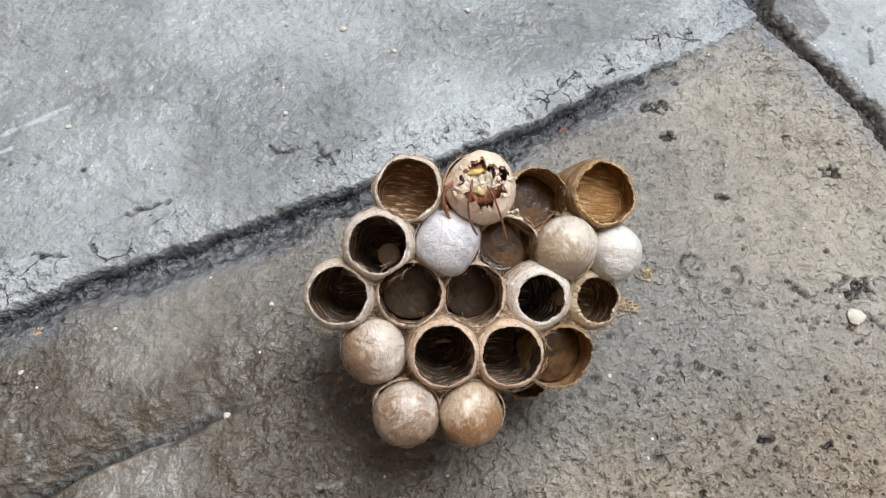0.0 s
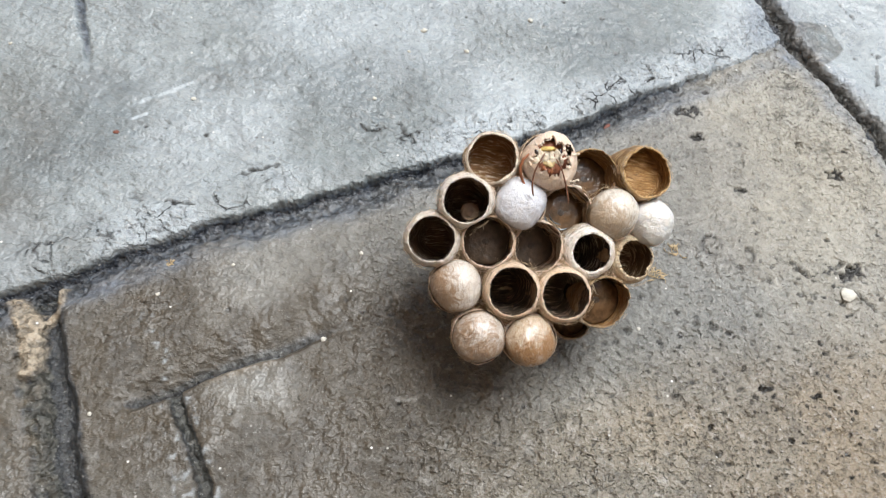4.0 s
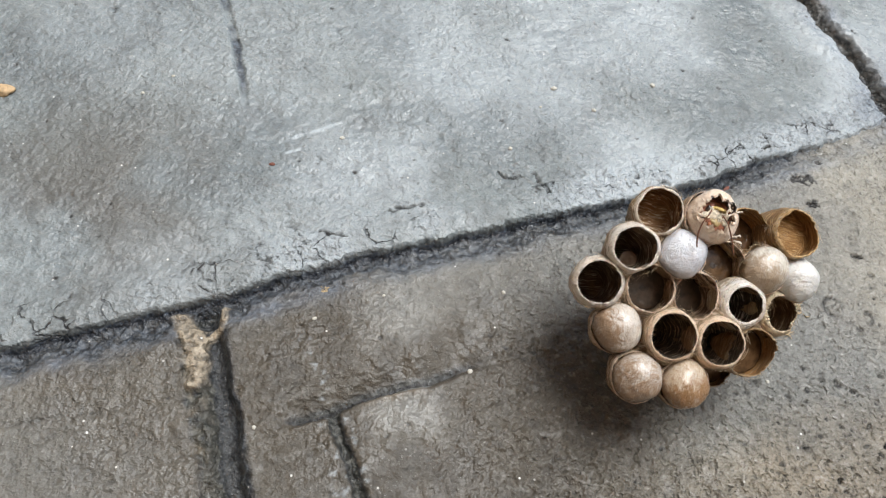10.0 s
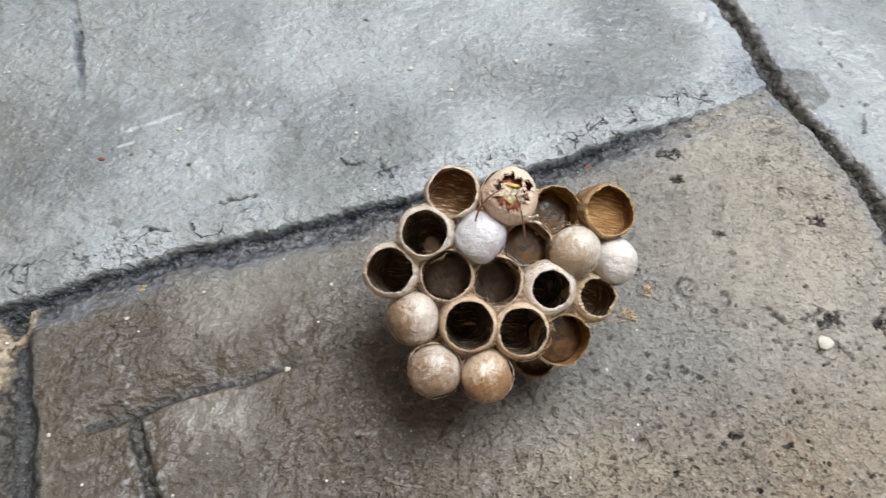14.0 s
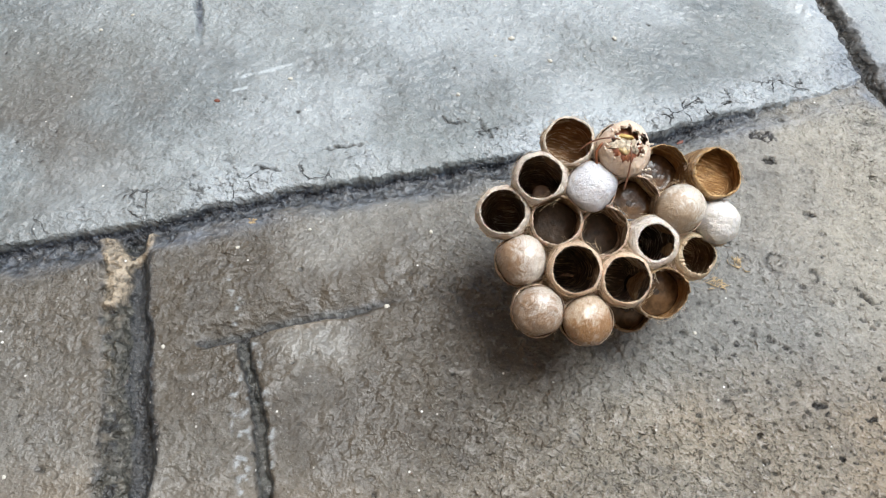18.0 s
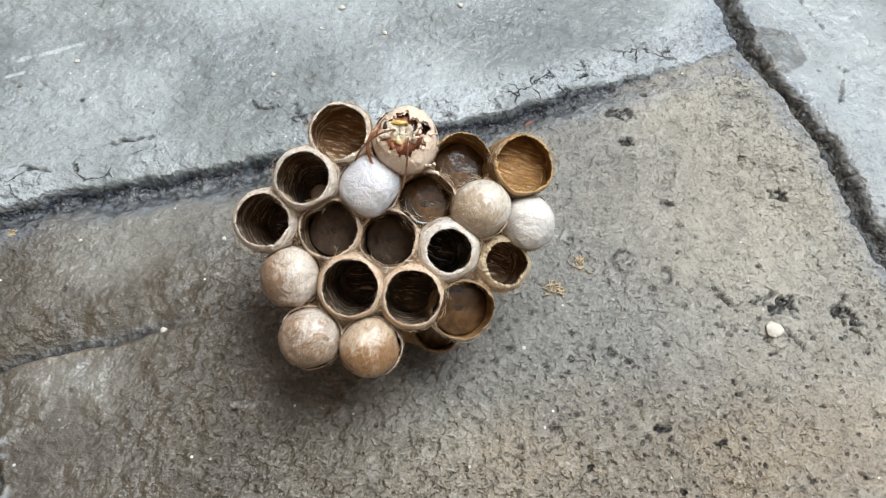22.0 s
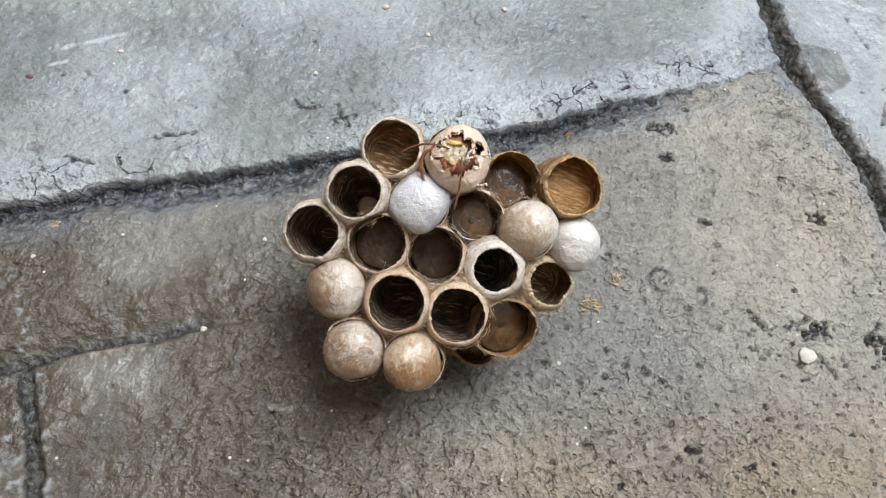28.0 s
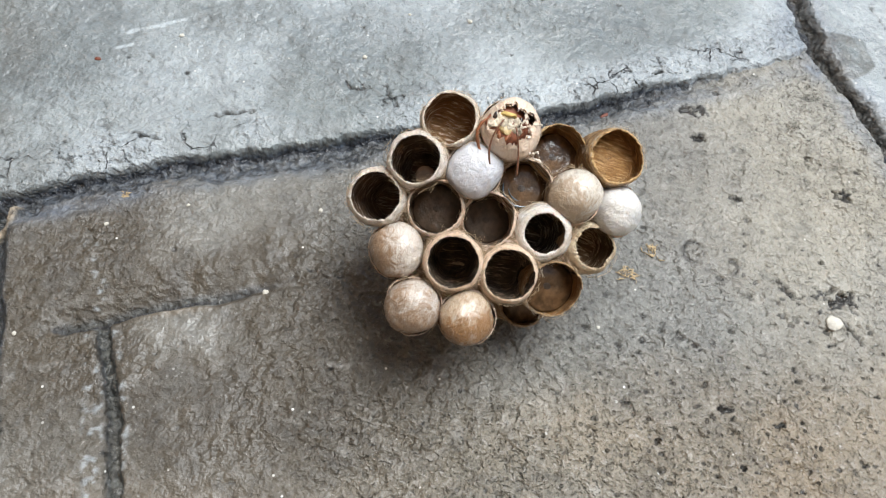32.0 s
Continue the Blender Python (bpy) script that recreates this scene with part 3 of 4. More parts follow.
    patch = smooth(np.minimum.reduce(inset) + 0.9 * wob, 0, 0.6) * (s2 > 0)
    pale = pale * (1 - patch) * (1 - 0.6 * upper * smooth(-x + 0.3 * y, 55, 105))
    d, s, u = along(x, y, [(-64, -10.5), (-61, -14), (-58.5, -18.5), (-58, -24), (-54, -32), (-50, -42), (-47, -50)])
    flecks = (1 - smooth(d + 0.6 * wob, 0.6, 1.7)) * 0.55 * smooth(fbm(x, y, 1.0, 73, 2), 0.2, 0.5)
    d, s, u = along(x, y, [(-54, -24), (-50.5, -31), (-47, -38), (-44, -47)])
    flecks = np.maximum(flecks, (1 - smooth(d + 0.6 * wob, 0.3, 1.4)) * 0.6 * smooth(fbm(x, y, 0.9, 74, 2), 0.25, 0.5))
    d, s, u = along(x, y, [(-45.5, -17.2), (-43, -16.2), (-40.5, -15.6)])
    flecks = np.maximum(flecks, 0.8 * (1 - smooth(d + 0.5 * wob, 0.4, 1.2)))
    for ax, ay, bx, by in ((-77.5, 35.0, -67.2, 42.1), (-76.8, 31.6, -74.3, 33.1), (-76, 36.4, -70, 39.6)):
        d, s, u = along(x, y, [(ax, ay), (bx, by)])
        flecks = np.maximum(flecks, (1 - smooth(d + 0.2 * np.abs(wob), 0.15, 0.6)) * smooth(fbm(x, y, 1.6, 75, 2), -0.6, -0.1))
    pale = np.clip(pale + flecks * (1 - joint), 0, 1)
    warm = np.maximum(np.where(upper, 0, 0.45) * (s2 < 0), smooth(0.42 * x - y + 22 * fbm(x, y, 45, 81, 3), 0, 40)) * (0.75 + 0.25 * smooth(fbm(x, y, 12, 82, 3), -0.4, 0.4))
    warm = np.maximum(warm, 0.85 * np.exp(-(s2 / 3.5) ** 2))
    warm = np.maximum(warm, 0.95 * np.maximum(np.maximum(np.maximum(inside, crease), deep * (d < 9)), seam))
    warm = np.maximum(warm, 0.3 * (~upper) * smooth(-x - 0.3 * y, -2, 40))
    brown = np.exp(-(((x + 42) / 50) ** 2 + ((y + 22) / 30) ** 2)) * (~upper) * smooth(fbm(x, y, 22, 83, 4), -0.9, 0.1)
    brown = np.clip(1.45 * brown + 0.75 * ledge + 0.95 * crease_shade + 0.75 * np.exp(-(((x + 108) / 34) ** 2 + ((y - 14) / 26) ** 2)) * smooth(fbm(x, y, 20, 84, 4), -0.4, 0.3) + 0.5 * patch * smooth(fbm(x, y, 2.2, 87, 4, 0.65), -0.35, 0.35) + 0.35 * (~upper) * smooth(-x - 0.2 * y, 72, 118), 0, 1)
    beige = smooth(x + 0.35 * y + 10 * fbm(x, y, 18, 89, 3), 34, 72) * (s2 < 0) * (~upper) * 0.95 * (0.25 + 0.75 * smooth(y, -18, 22))
    # lighter ellipse below the nest: the floor's sheen there, painted as beige
    beige = np.maximum(beige, 0.6 * np.exp(-(((x - 8) / 36) ** 2 + ((y + 34) / 17) ** 2)) * (~upper))
    porous = smooth(0.8 * x - y + 22 * fbm(x, y, 30, 85, 3), 18, 62)

    # small open pores, thickest on the flagstone below the nest
    rng = np.random.default_rng(5)
    for k in range(620):
        if k < 300:
            cx, cy = rng.normal(52, 24), rng.normal(-12, 17)
        else:
            cx, cy = rng.uniform(X0, X1), rng.uniform(Y0, Y1)
        r = rng.uniform(0.2, 0.44) * (1.6 if rng.random() < 0.05 else 1)
        i, j = int((cx - X0) / STEP), int((cy - Y0) / STEP)
        if 8 < i < x.shape[1] - 9 and 8 < j < x.shape[0] - 9:
            box = np.s_[j - 8:j + 9, i - 8:i + 9]
            q = np.exp(-(((x[box] - cx) * rng.uniform(0.6, 1.1)) ** 2 + (y[box] - cy) ** 2) / r ** 2 + 2.0 * fbm(x[box], y[box], 0.8, 86, 2))
            h[box] -= 0.8 * r * np.clip(q, 0, 1)
            pit[box] = np.maximum(pit[box], rng.uniform(0.6, 1.0) * smooth(q, 0.4, 0.62))
    # larger chips and one ring-shaped blister
    for cx, cy, r in ((36.2, 44.6, 2.2), (37.4, 38.4, 1.7), (28.7, 52, 1.0), (46, 26, 1.2), (65, 31, 1.7), (62.5, 8.5, 1.8), (65.5, 9.5, 1.9), (75.5, 8.5, 2.2), (78.5, 2.6, 1.3), (45, -15, 0.9), (54, -16, 0.8), (48, -24, 0.8), (-66, -41.9, 1.8)):
        q = 1.5 * np.exp(-((wx + 0.9 * wob - cx) ** 2 + ((wy - cy) * 1.7) ** 2) / r ** 2) * smooth(fbm(x, y, 1.5, 91, 3, 0.7), -0.05, 0.12)
        h, pit = h - 0.6 * q, np.maximum(pit, 0.97 * smooth(q, 0.15, 0.32))
    for cx, cy, r in ((38.5, 12.5, 1.7), (45.4, 10.8, 1.1)):
        q = np.exp(-((np.hypot(x - cx, (y - cy) * 0.85) + 0.3 * wob - r) / 0.4) ** 2) * smooth(fbm(x, y, 2, 92, 2), -0.4, 0.0)
        h, pit = h - 0.35 * q, np.maximum(pit, 0.85 * q)
    margin = smooth(np.minimum.reduce([x - X0, X1 - x, y - Y0, Y1 - y]), 0, 12)
    coarse = np.clip(np.where(upper, 0.36, 1.05 - 0.62 * smooth(-x, -5, 35)) + 0.42 * fbm(x, y, 20, 88, 3) + 1.0 * lip_band + 0.3 * joint + 0.7 * np.exp(-(((x - 18) / 34) ** 2 + ((y + 36) / 16) ** 2)), 0.15, 1.6)
    return h * margin, joint * margin, np.clip(pit, 0, 1) * margin, sand, warm, beige, pale, brown, porous, coarse, np.clip(1.5 * worn, 0, 1), blue * (1 - joint)


def build_floor():
    gx, gy = np.meshgrid(np.arange(X0, X1, STEP), np.arange(Y0, Y1, STEP))
    h, *shares = floor_heights(gx, gy)
    rows, cols = gx.shape
    # which flagstone a spot belongs to
    d1, s1, _ = along(gx, gy, LONG_JOINT + [(59.5, 70)])
    d2, s2, _ = along(gx, gy, RIGHT_JOINT)
    d3, s3, _ = along(gx, gy, WIDE_JOINT)
    d4, s4, _ = along(gx, gy, THIN_JOINT)
    stone = np.where(s2 > 0, 0, np.where(s1 > 0, 1, np.where(s3 < 0, 2, np.where((s4 < 0) & (gy < -22), 3, 4))))
    face = stone[:-1, :-1].ravel()
    idx = np.arange(rows * cols).reshape(rows, cols)
    quads = np.stack([idx[:-1, :-1], idx[:-1, 1:], idx[1:, 1:], idx[1:, :-1]], -1).reshape(-1, 4)
    co = np.stack([gx, gy, h], -1).reshape(-1, 3) * MM

    pavement = new("pavement")
    tagged(pavement, "grey-brown stamped concrete paving with dark recessed joints", "pavement", kind="structure")
    for k in range(5):
        q = quads[face == k]
        used, back = np.unique(q, return_inverse=True)
        me = bpy.data.meshes.new("flagstone")
        me.vertices.add(len(used))
        me.vertices.foreach_set("co", co[used].ravel())
        me.loops.add(q.size)
        me.loops.foreach_set("vertex_index", back.ravel().astype(np.int32))
        me.polygons.add(len(q))
        me.polygons.foreach_set("loop_start", np.arange(0, q.size, 4, dtype=np.int32))
        me.polygons.foreach_set("use_smooth", np.ones(len(q), dtype=bool))
        me.update(calc_edges=True)
        for name, values in zip(("joint", "pit", "sand", "warm", "beige", "pale", "brown", "porous", "coarse", "worn", "blue"), shares):
            a = me.attributes.new(name, "FLOAT", "POINT")
            a.data.foreach_set("value", values.ravel()[used].astype(np.float32))
        me.materials.append(STONE)
        ob = new("flagstone", me)
        ob.parent = pavement
    # the same floor goes on, out of view, to the horizon
    bm = bmesh.new()
    inner = [bm.verts.new((a * MM, b * MM, 0)) for a, b in ((X0 + 0.2, Y0 + 0.2), (X1 - 0.4, Y0 + 0.2), (X1 - 0.4, Y1 - 0.4), (X0 + 0.2, Y1 - 0.4))]
    outer = [bm.verts.new((a, b, 0)) for a, b in ((-300, -300), (300, -300), (300, 300), (-300, 300))]
    for k in range(4):
        bm.faces.new((outer[k], outer[(k + 1) % 4], inner[(k + 1) % 4], inner[k]))
    ground = part("ground", bm, STONE)
    tagged(ground, "grey concrete floor reaching out around the paving", "ground", kind="structure")


build_floor()


def wall_slab(name, x0, x1, y0, y1, label):
    bm = bmesh.new()
    bmesh.ops.create_cube(bm, size=1, matrix=Matrix.Translation(((x0 + x1) / 2, (y0 + y1) / 2, 1.5)) @ Matrix.Diagonal((x1 - x0, y1 - y0, 3.0, 1)))
    bmesh.ops.bevel(bm, geom=bm.edges[:], offset=0.01, segments=2, affect="EDGES")
    tagged(part(name, bm, WALL), label, "wall", kind="structure")


# plain walls added unseen behind and beside the eye: block sky, bounce warm light
wall_slab("bounce_wall_south", -2.0, 2.5, -1.15, -0.95, "unseen plain warm plastered wall, added to shape the light")
wall_slab("bounce_wall_west", -1.3, -1.1, -0.95, 2.5, "unseen plain warm plastered wall, added to shape the light")


# ---- the nest ----
def upright(center, axis):
    """A pose in metres whose z runs along the axis, x to the right."""
    z = Vector(axis).normalized()
    x = Vector((0, 1, 0)).cross(z).normalized()
    y = z.cross(x)
    m = Matrix((x, y, z)).transposed().to_4x4()
    m.translation = Vector(center) * MM
    return m


def wobble(a, k, seed, size=1.0):
    return noise.noise(Vector((math.cos(a) * size, math.sin(a) * size, k * 0.37)) + Vector((seed * 3.7, seed * 1.3, 0)))


def cell_mesh(m, r, length, seed, wall=0.12, taper=0.40, rag=0.3, lip=0.0, squash=1.0, flat=0.0, close=0.17, floor=1.0, jag=1.0, collar=0.9, near=()):
    """One paper cell: a bulging, tapering tube with a ragged mouth, open at the top and closed below. close narrows the mouth."""
    bm = bmesh.new()
    rim, depth, inside = (bm.verts.layers.float.new(k) for k in ("rim", "depth", "inside"))
    weave = bm.verts.layers.float_vector.new("weave")
    n = 144
    outer = [1.0, 0.85, 0.7, 0.55, 0.42, 0.31, 0.22, 0.15, 0.095, 0.055, 0.028, 0.01, 0.0]
    inner = [0.004, 0.02, 0.05, 0.09, 0.15, 0.23, 0.33, 0.45, 0.6, 0.78, 0.9]
    rings = []
    for side, shrink, list_ in ((0, 1, outer), (1, 1, [t * floor for t in inner]), (1, 0.8, [0.93 * floor]), (1, 0.55, [0.96 * floor]), (1, 0.3, [0.98 * floor]), (1, 0.05, [0.985 * floor])):
        for t in list_:
            ring = []
            for k in range(n):
                a = 2 * math.pi * k / n
                hexed = 1 + 0.022 * math.cos(6 * a + seed) * min(1.0, 0.25 + 3 * t)
                radius = r * (1 - taper * t ** 1.5) * hexed * (1 + 0.06 * wobble(a, t * 6, seed) + (0.035 * wobble(a, t * 40, seed + 6, 3) + 0.03 * wobble(a, t * 60, seed + 1, 9)) * min(1, t * 12))
                radius *= 1 + 0.09 * math.exp(-((t - 0.26) / 0.18) ** 2) - close * math.exp(-t * length / 0.8)
                for turn, limit in near:
                    if math.cos(a - turn) > 0.3:
                        radius = min(radius, (limit + 0.35 * math.exp(-t * length / 1.2)) / math.cos(a - turn))
                ragged = rag * (wobble(a, 0, seed + 9, 1.3) + 0.5 * wobble(a, 0, seed + 5, 4.5) + 0) * math.exp(-t * 9) + rag * (0.5 * wobble(a, 1, seed + 7, 10) + 0.45 * wobble(a, 1, seed + 8, 23)) * math.exp(-t * 40)
                thick = wall * (1.0 + 0.1 * math.exp(-t * 12)) * (1 + 0.55 * wobble(a, t * 3, seed + 2, 2.2) + 0.3 * wobble(a, t * 3, seed + 3, 7) + 0.3 * wobble(a, t * 3, seed + 4, 17)) + lip * math.exp(-t * 12)
                chewed = (0.24 * max(0.0, wobble(a, 2, seed + 11, 2.7)) + 0.28 * max(0.0, wobble(a, 2, seed + 12, 8)) * max(0.0, 0.3 + wobble(a, 3, seed, 2)) + 0.16 * wobble(a, 2, seed + 13, 27)) * math.exp(-(t * length / 0.3) ** 2)
                if side:
                    radius -= thick + chewed * jag
                elif t < 0.02:
                    radius -= (thick + chewed * jag) * (0.45 if t == 0 else 0.08)
                radius *= shrink
                z = -t * length + ragged - (0.08 if side and t < 0.005 else 0) - flat * math.sin(a) * math.exp(-t * 3)
                v = bm.verts.new(m @ Vector((radius * math.cos(a) * MM, radius * math.sin(a) * squash * MM, z * MM)))
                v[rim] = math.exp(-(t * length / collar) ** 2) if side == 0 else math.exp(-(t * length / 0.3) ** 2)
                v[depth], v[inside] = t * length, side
                slant = (t * length if shrink == 1 else 2.0 + radius * math.sin(a)) * 2.6 + 0.9 * math.sin(a + seed)
                v[weave] = (math.cos(a) * (r if shrink == 1 else radius) * 0.30 + seed * 7, math.sin(a) * r * 0.30 if shrink == 1 else 0.0, slant)
                ring.append(v)
            rings.append(ring)
    for a, b in zip(rings, rings[1:]):
        for k in range(n):
            bm.faces.new((a[k], a[(k + 1) % n], b[(k + 1) % n], b[k]))
    bm.faces.new(rings[0][::-1])
    bm.faces.new(rings[-1])
    bmesh.ops.recalc_face_normals(bm, faces=bm.faces)
    return bm


def dome_mesh(m, r, height, seed, rough=0.05, hole=None, dark_side=(0, 0, 0), n=64, steps=26):
    """A silk cap: a bulging dome on the mouth of a cell. hole(a, p) tells how far out the torn edge lies."""
    bm = bmesh.new()
    rim, dark_tone = bm.verts.layers.float.new("rim"), bm.verts.layers.float.new("dark_tone")
    rings = []
    for layer in (0, 1):
        order = range(steps + 1)
        for j in (order if layer == 0 else reversed(order)):
            if hole is None and (layer == 1 or j == 0):
                if layer == 1:
                    break
            t = j / steps
            ring = []
            for k in range(n):
                a = 2 * math.pi * k / n
                start = hole(a) if hole else 0.0
                s = start + (1.28 - start) * t
                p = s * math.pi / 2
                bulge = 1 + rough * (noise.noise(Vector((math.cos(a) * math.sin(p) * 0.9 + seed, math.sin(a) * math.sin(p) * 0.9, math.cos(p) * 0.9))) + 0.22 * noise.noise(Vector((math.cos(a) * math.sin(p) * 4 + seed, math.sin(a) * math.sin(p) * 4, math.cos(p) * 4))))
                bulge -= 0.09 * layer
                v = bm.verts.new(m @ Vector((r * math.sin(p) * math.cos(a) * bulge * MM, r * math.sin(p) * math.sin(a) * bulge * MM, height * math.cos(p) * bulge * MM)))
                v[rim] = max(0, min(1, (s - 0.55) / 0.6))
                v[dark_tone] = dark_side[2] + math.sin(p) * (math.cos(a) * dark_side[0] + math.sin(a) * dark_side[1])
                ring.append(v)
            rings.append(ring)
    for a, b in zip(rings, rings[1:]):
        for k in range(n):
            bm.faces.new((a[k], a[(k + 1) % n], b[(k + 1) % n], b[k]))
    if hole is None:
        bmesh.ops.remove_doubles(bm, verts=rings[0], dist=1e-7)
        bm.faces.new(rings[-1])
    bmesh.ops.recalc_face_normals(bm, faces=bm.faces)
    return bm


def axis_at(x, y):
    return (0.05 + 0.0075 * x, -0.47 + 0.006 * (y + 4), 0.87)


nest = new("wasp_nest")
tagged(nest, "small brown paper wasp nest with capped and open cells, on paving", "wasp nest")
POSES = {}
# torn cells that lean out to the side
LEANING = {"A4": (0.20, -0.44, 0.87), "C5": (0.32, -0.45, 0.82), "D4": (0.22, -0.52, 0.82)}
# name: mouth in mm, outer radius, length, paper, look
OPEN = {
    "A1": ((-7.1, 7.1, 31.1), 4.25, 12, PAPER_WARM, {"rag": 0.35, "close": 0.13, "floor": 0.5}),
    "A3": ((9.3, 8.9, 25.6), 4.2, 11, PAPER_GOLD, {"rag": 0.5, "flat": -0.8, "close": 0.02}),
    "A4": ((17.8, 9.4, 27.0), 4.3, 17, PAPER_GOLD, {"rag": 0.6, "wall": 0.2, "taper": 0.12, "close": 0.06, "floor": 0.2, "squash": 1.0, "jag": 1.2, "flat": 0.3, "collar": 0.6}),
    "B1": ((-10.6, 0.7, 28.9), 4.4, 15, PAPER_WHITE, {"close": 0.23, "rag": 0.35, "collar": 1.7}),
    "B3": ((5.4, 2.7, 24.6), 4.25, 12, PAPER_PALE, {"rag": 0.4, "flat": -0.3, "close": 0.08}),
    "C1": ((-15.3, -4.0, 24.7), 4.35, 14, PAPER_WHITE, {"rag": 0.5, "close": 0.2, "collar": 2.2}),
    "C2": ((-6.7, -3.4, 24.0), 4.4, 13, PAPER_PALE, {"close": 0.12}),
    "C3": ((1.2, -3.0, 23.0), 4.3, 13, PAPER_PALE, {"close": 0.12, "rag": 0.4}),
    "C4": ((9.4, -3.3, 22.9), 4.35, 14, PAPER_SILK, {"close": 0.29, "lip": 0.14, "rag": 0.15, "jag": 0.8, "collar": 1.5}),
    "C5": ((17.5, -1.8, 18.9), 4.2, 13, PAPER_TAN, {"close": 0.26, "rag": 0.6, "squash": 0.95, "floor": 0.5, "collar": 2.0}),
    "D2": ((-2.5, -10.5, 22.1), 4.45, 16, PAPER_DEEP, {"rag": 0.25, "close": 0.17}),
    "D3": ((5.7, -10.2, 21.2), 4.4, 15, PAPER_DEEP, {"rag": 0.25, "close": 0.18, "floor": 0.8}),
    "D4": ((12.5, -8.9, 16.8), 4.3, 11, PAPER_DARK, {"rag": 0.8, "flat": -0.7, "close": 0.03}),
    "E3": ((9.4, -7.9, 7.6), 3.8, 7, PAPER_DARK, {"rag": 0.8, "close": 0.05}),
}
# the last triple sets which side of a cap is darker, and how much
CAPPED = {
    "A2": ((1.5, 7.6, 30.6), 4.3, 15, SILK_TORN, 3.0, (0, 0, 0)),
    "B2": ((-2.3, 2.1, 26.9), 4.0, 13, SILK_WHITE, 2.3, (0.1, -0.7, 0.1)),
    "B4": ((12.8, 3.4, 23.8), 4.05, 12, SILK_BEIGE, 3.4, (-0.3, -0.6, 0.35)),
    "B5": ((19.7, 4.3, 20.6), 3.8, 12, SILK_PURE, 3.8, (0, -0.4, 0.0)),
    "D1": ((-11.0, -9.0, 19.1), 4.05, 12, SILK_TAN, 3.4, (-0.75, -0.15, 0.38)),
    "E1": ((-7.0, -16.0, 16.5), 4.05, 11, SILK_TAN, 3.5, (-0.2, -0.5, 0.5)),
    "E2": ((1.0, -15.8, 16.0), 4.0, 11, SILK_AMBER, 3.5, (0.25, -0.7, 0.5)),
}
SIZES = {}
for name, (at, r, *rest) in (*OPEN.items(), *CAPPED.items()):
    POSES[name], SIZES[name] = upright(at, LEANING.get(name) or axis_at(at[0], at[1])), r


def walls(name):
    """Where the neighbours press a cell flat: the turn round its axis and the distance in mm."""
    found = []
    for other, m in POSES.items():
        p = POSES[name].inverted() @ m.translation / MM
        gap = math.hypot(p.x, p.y)
        if other != name and gap < 9.5 and abs(p.z) < 6:
            found.append((math.atan2(p.y, p.x), max(2.6, gap * SIZES[name] / (SIZES[name] + SIZES[other]) - 0.04)))
    return found


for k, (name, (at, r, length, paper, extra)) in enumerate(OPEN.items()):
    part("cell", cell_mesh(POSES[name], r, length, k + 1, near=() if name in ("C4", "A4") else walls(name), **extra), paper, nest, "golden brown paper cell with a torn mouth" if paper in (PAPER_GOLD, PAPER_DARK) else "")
for k, (name, (at, r, length, silk, height, dark_side)) in enumerate(CAPPED.items()):
    m = POSES[name]
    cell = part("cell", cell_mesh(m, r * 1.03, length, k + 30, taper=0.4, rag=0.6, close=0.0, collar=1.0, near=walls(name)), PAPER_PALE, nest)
    if name != "A2":
        part("cap", dome_mesh(m, r, height, k * 5, 0.12, None, dark_side), silk, cell, "domed silk cap over a closed cell")

# torn cap of the hatching wasp
HEAD_POSE = POSES["A2"]


def torn(a):
    return 0.42 + 0.06 * wobble(a, 0, 3, 1.2) + 0.11 * wobble(a, 0, 4, 4.0) + 0.10 * wobble(a, 0, 8, 9.0) + 0.06 * math.cos(a - 2.7)


def torn_cap():
    """The chewed cap, with a ragged second hole and a slit beside the mouth."""
    bm = dome_mesh(HEAD_POSE, 4.35, 3.4, 2, 0.12, torn, n=180, steps=64)
    back = HEAD_POSE.inverted()
    gone = []
    for f in bm.faces:
        p = back @ f.calc_center_median() / MM
        rag = 0.3 * noise.noise(p * 1.9) + 0.14 * noise.noise(p * 6.0)
        if p.z > 0 and (math.hypot(p.x - 2.3, (p.y - 1.6) * 0.75) < 0.68 + rag or math.hypot((p.x - 2.7) * 2.2, p.y + 0.7) < 0.34 + rag):
            gone.append(f)
    bmesh.ops.delete(bm, geom=gone, context="FACES")
    return bm


part("torn_cap", torn_cap(), SILK_TORN, nest, "pinkish white silk cap chewed open")


def comb_back():
    """The shared paper back of the comb, hidden below the cells, and the stalk by which it hung."""
    bm = bmesh.new()
    bmesh.ops.create_uvsphere(bm, u_segments=32, v_segments=18, radius=1)
    for v in bm.verts:
        p = v.co.copy()
        k = 1 + 0.12 * noise.noise(p * 2.2)
        v.co = upright((2, 1, 7.0), (0.05, -0.47, 0.87)) @ Vector((p.x * 13 * k * MM, p.y * 12 * k * MM, p.z * 2.6 * k * MM))
        v.co.z = max(v.co.z, 0.0002)
    return bm


part("comb_back", comb_back(), PAPER_PALE, nest, "papery brown back of the comb")


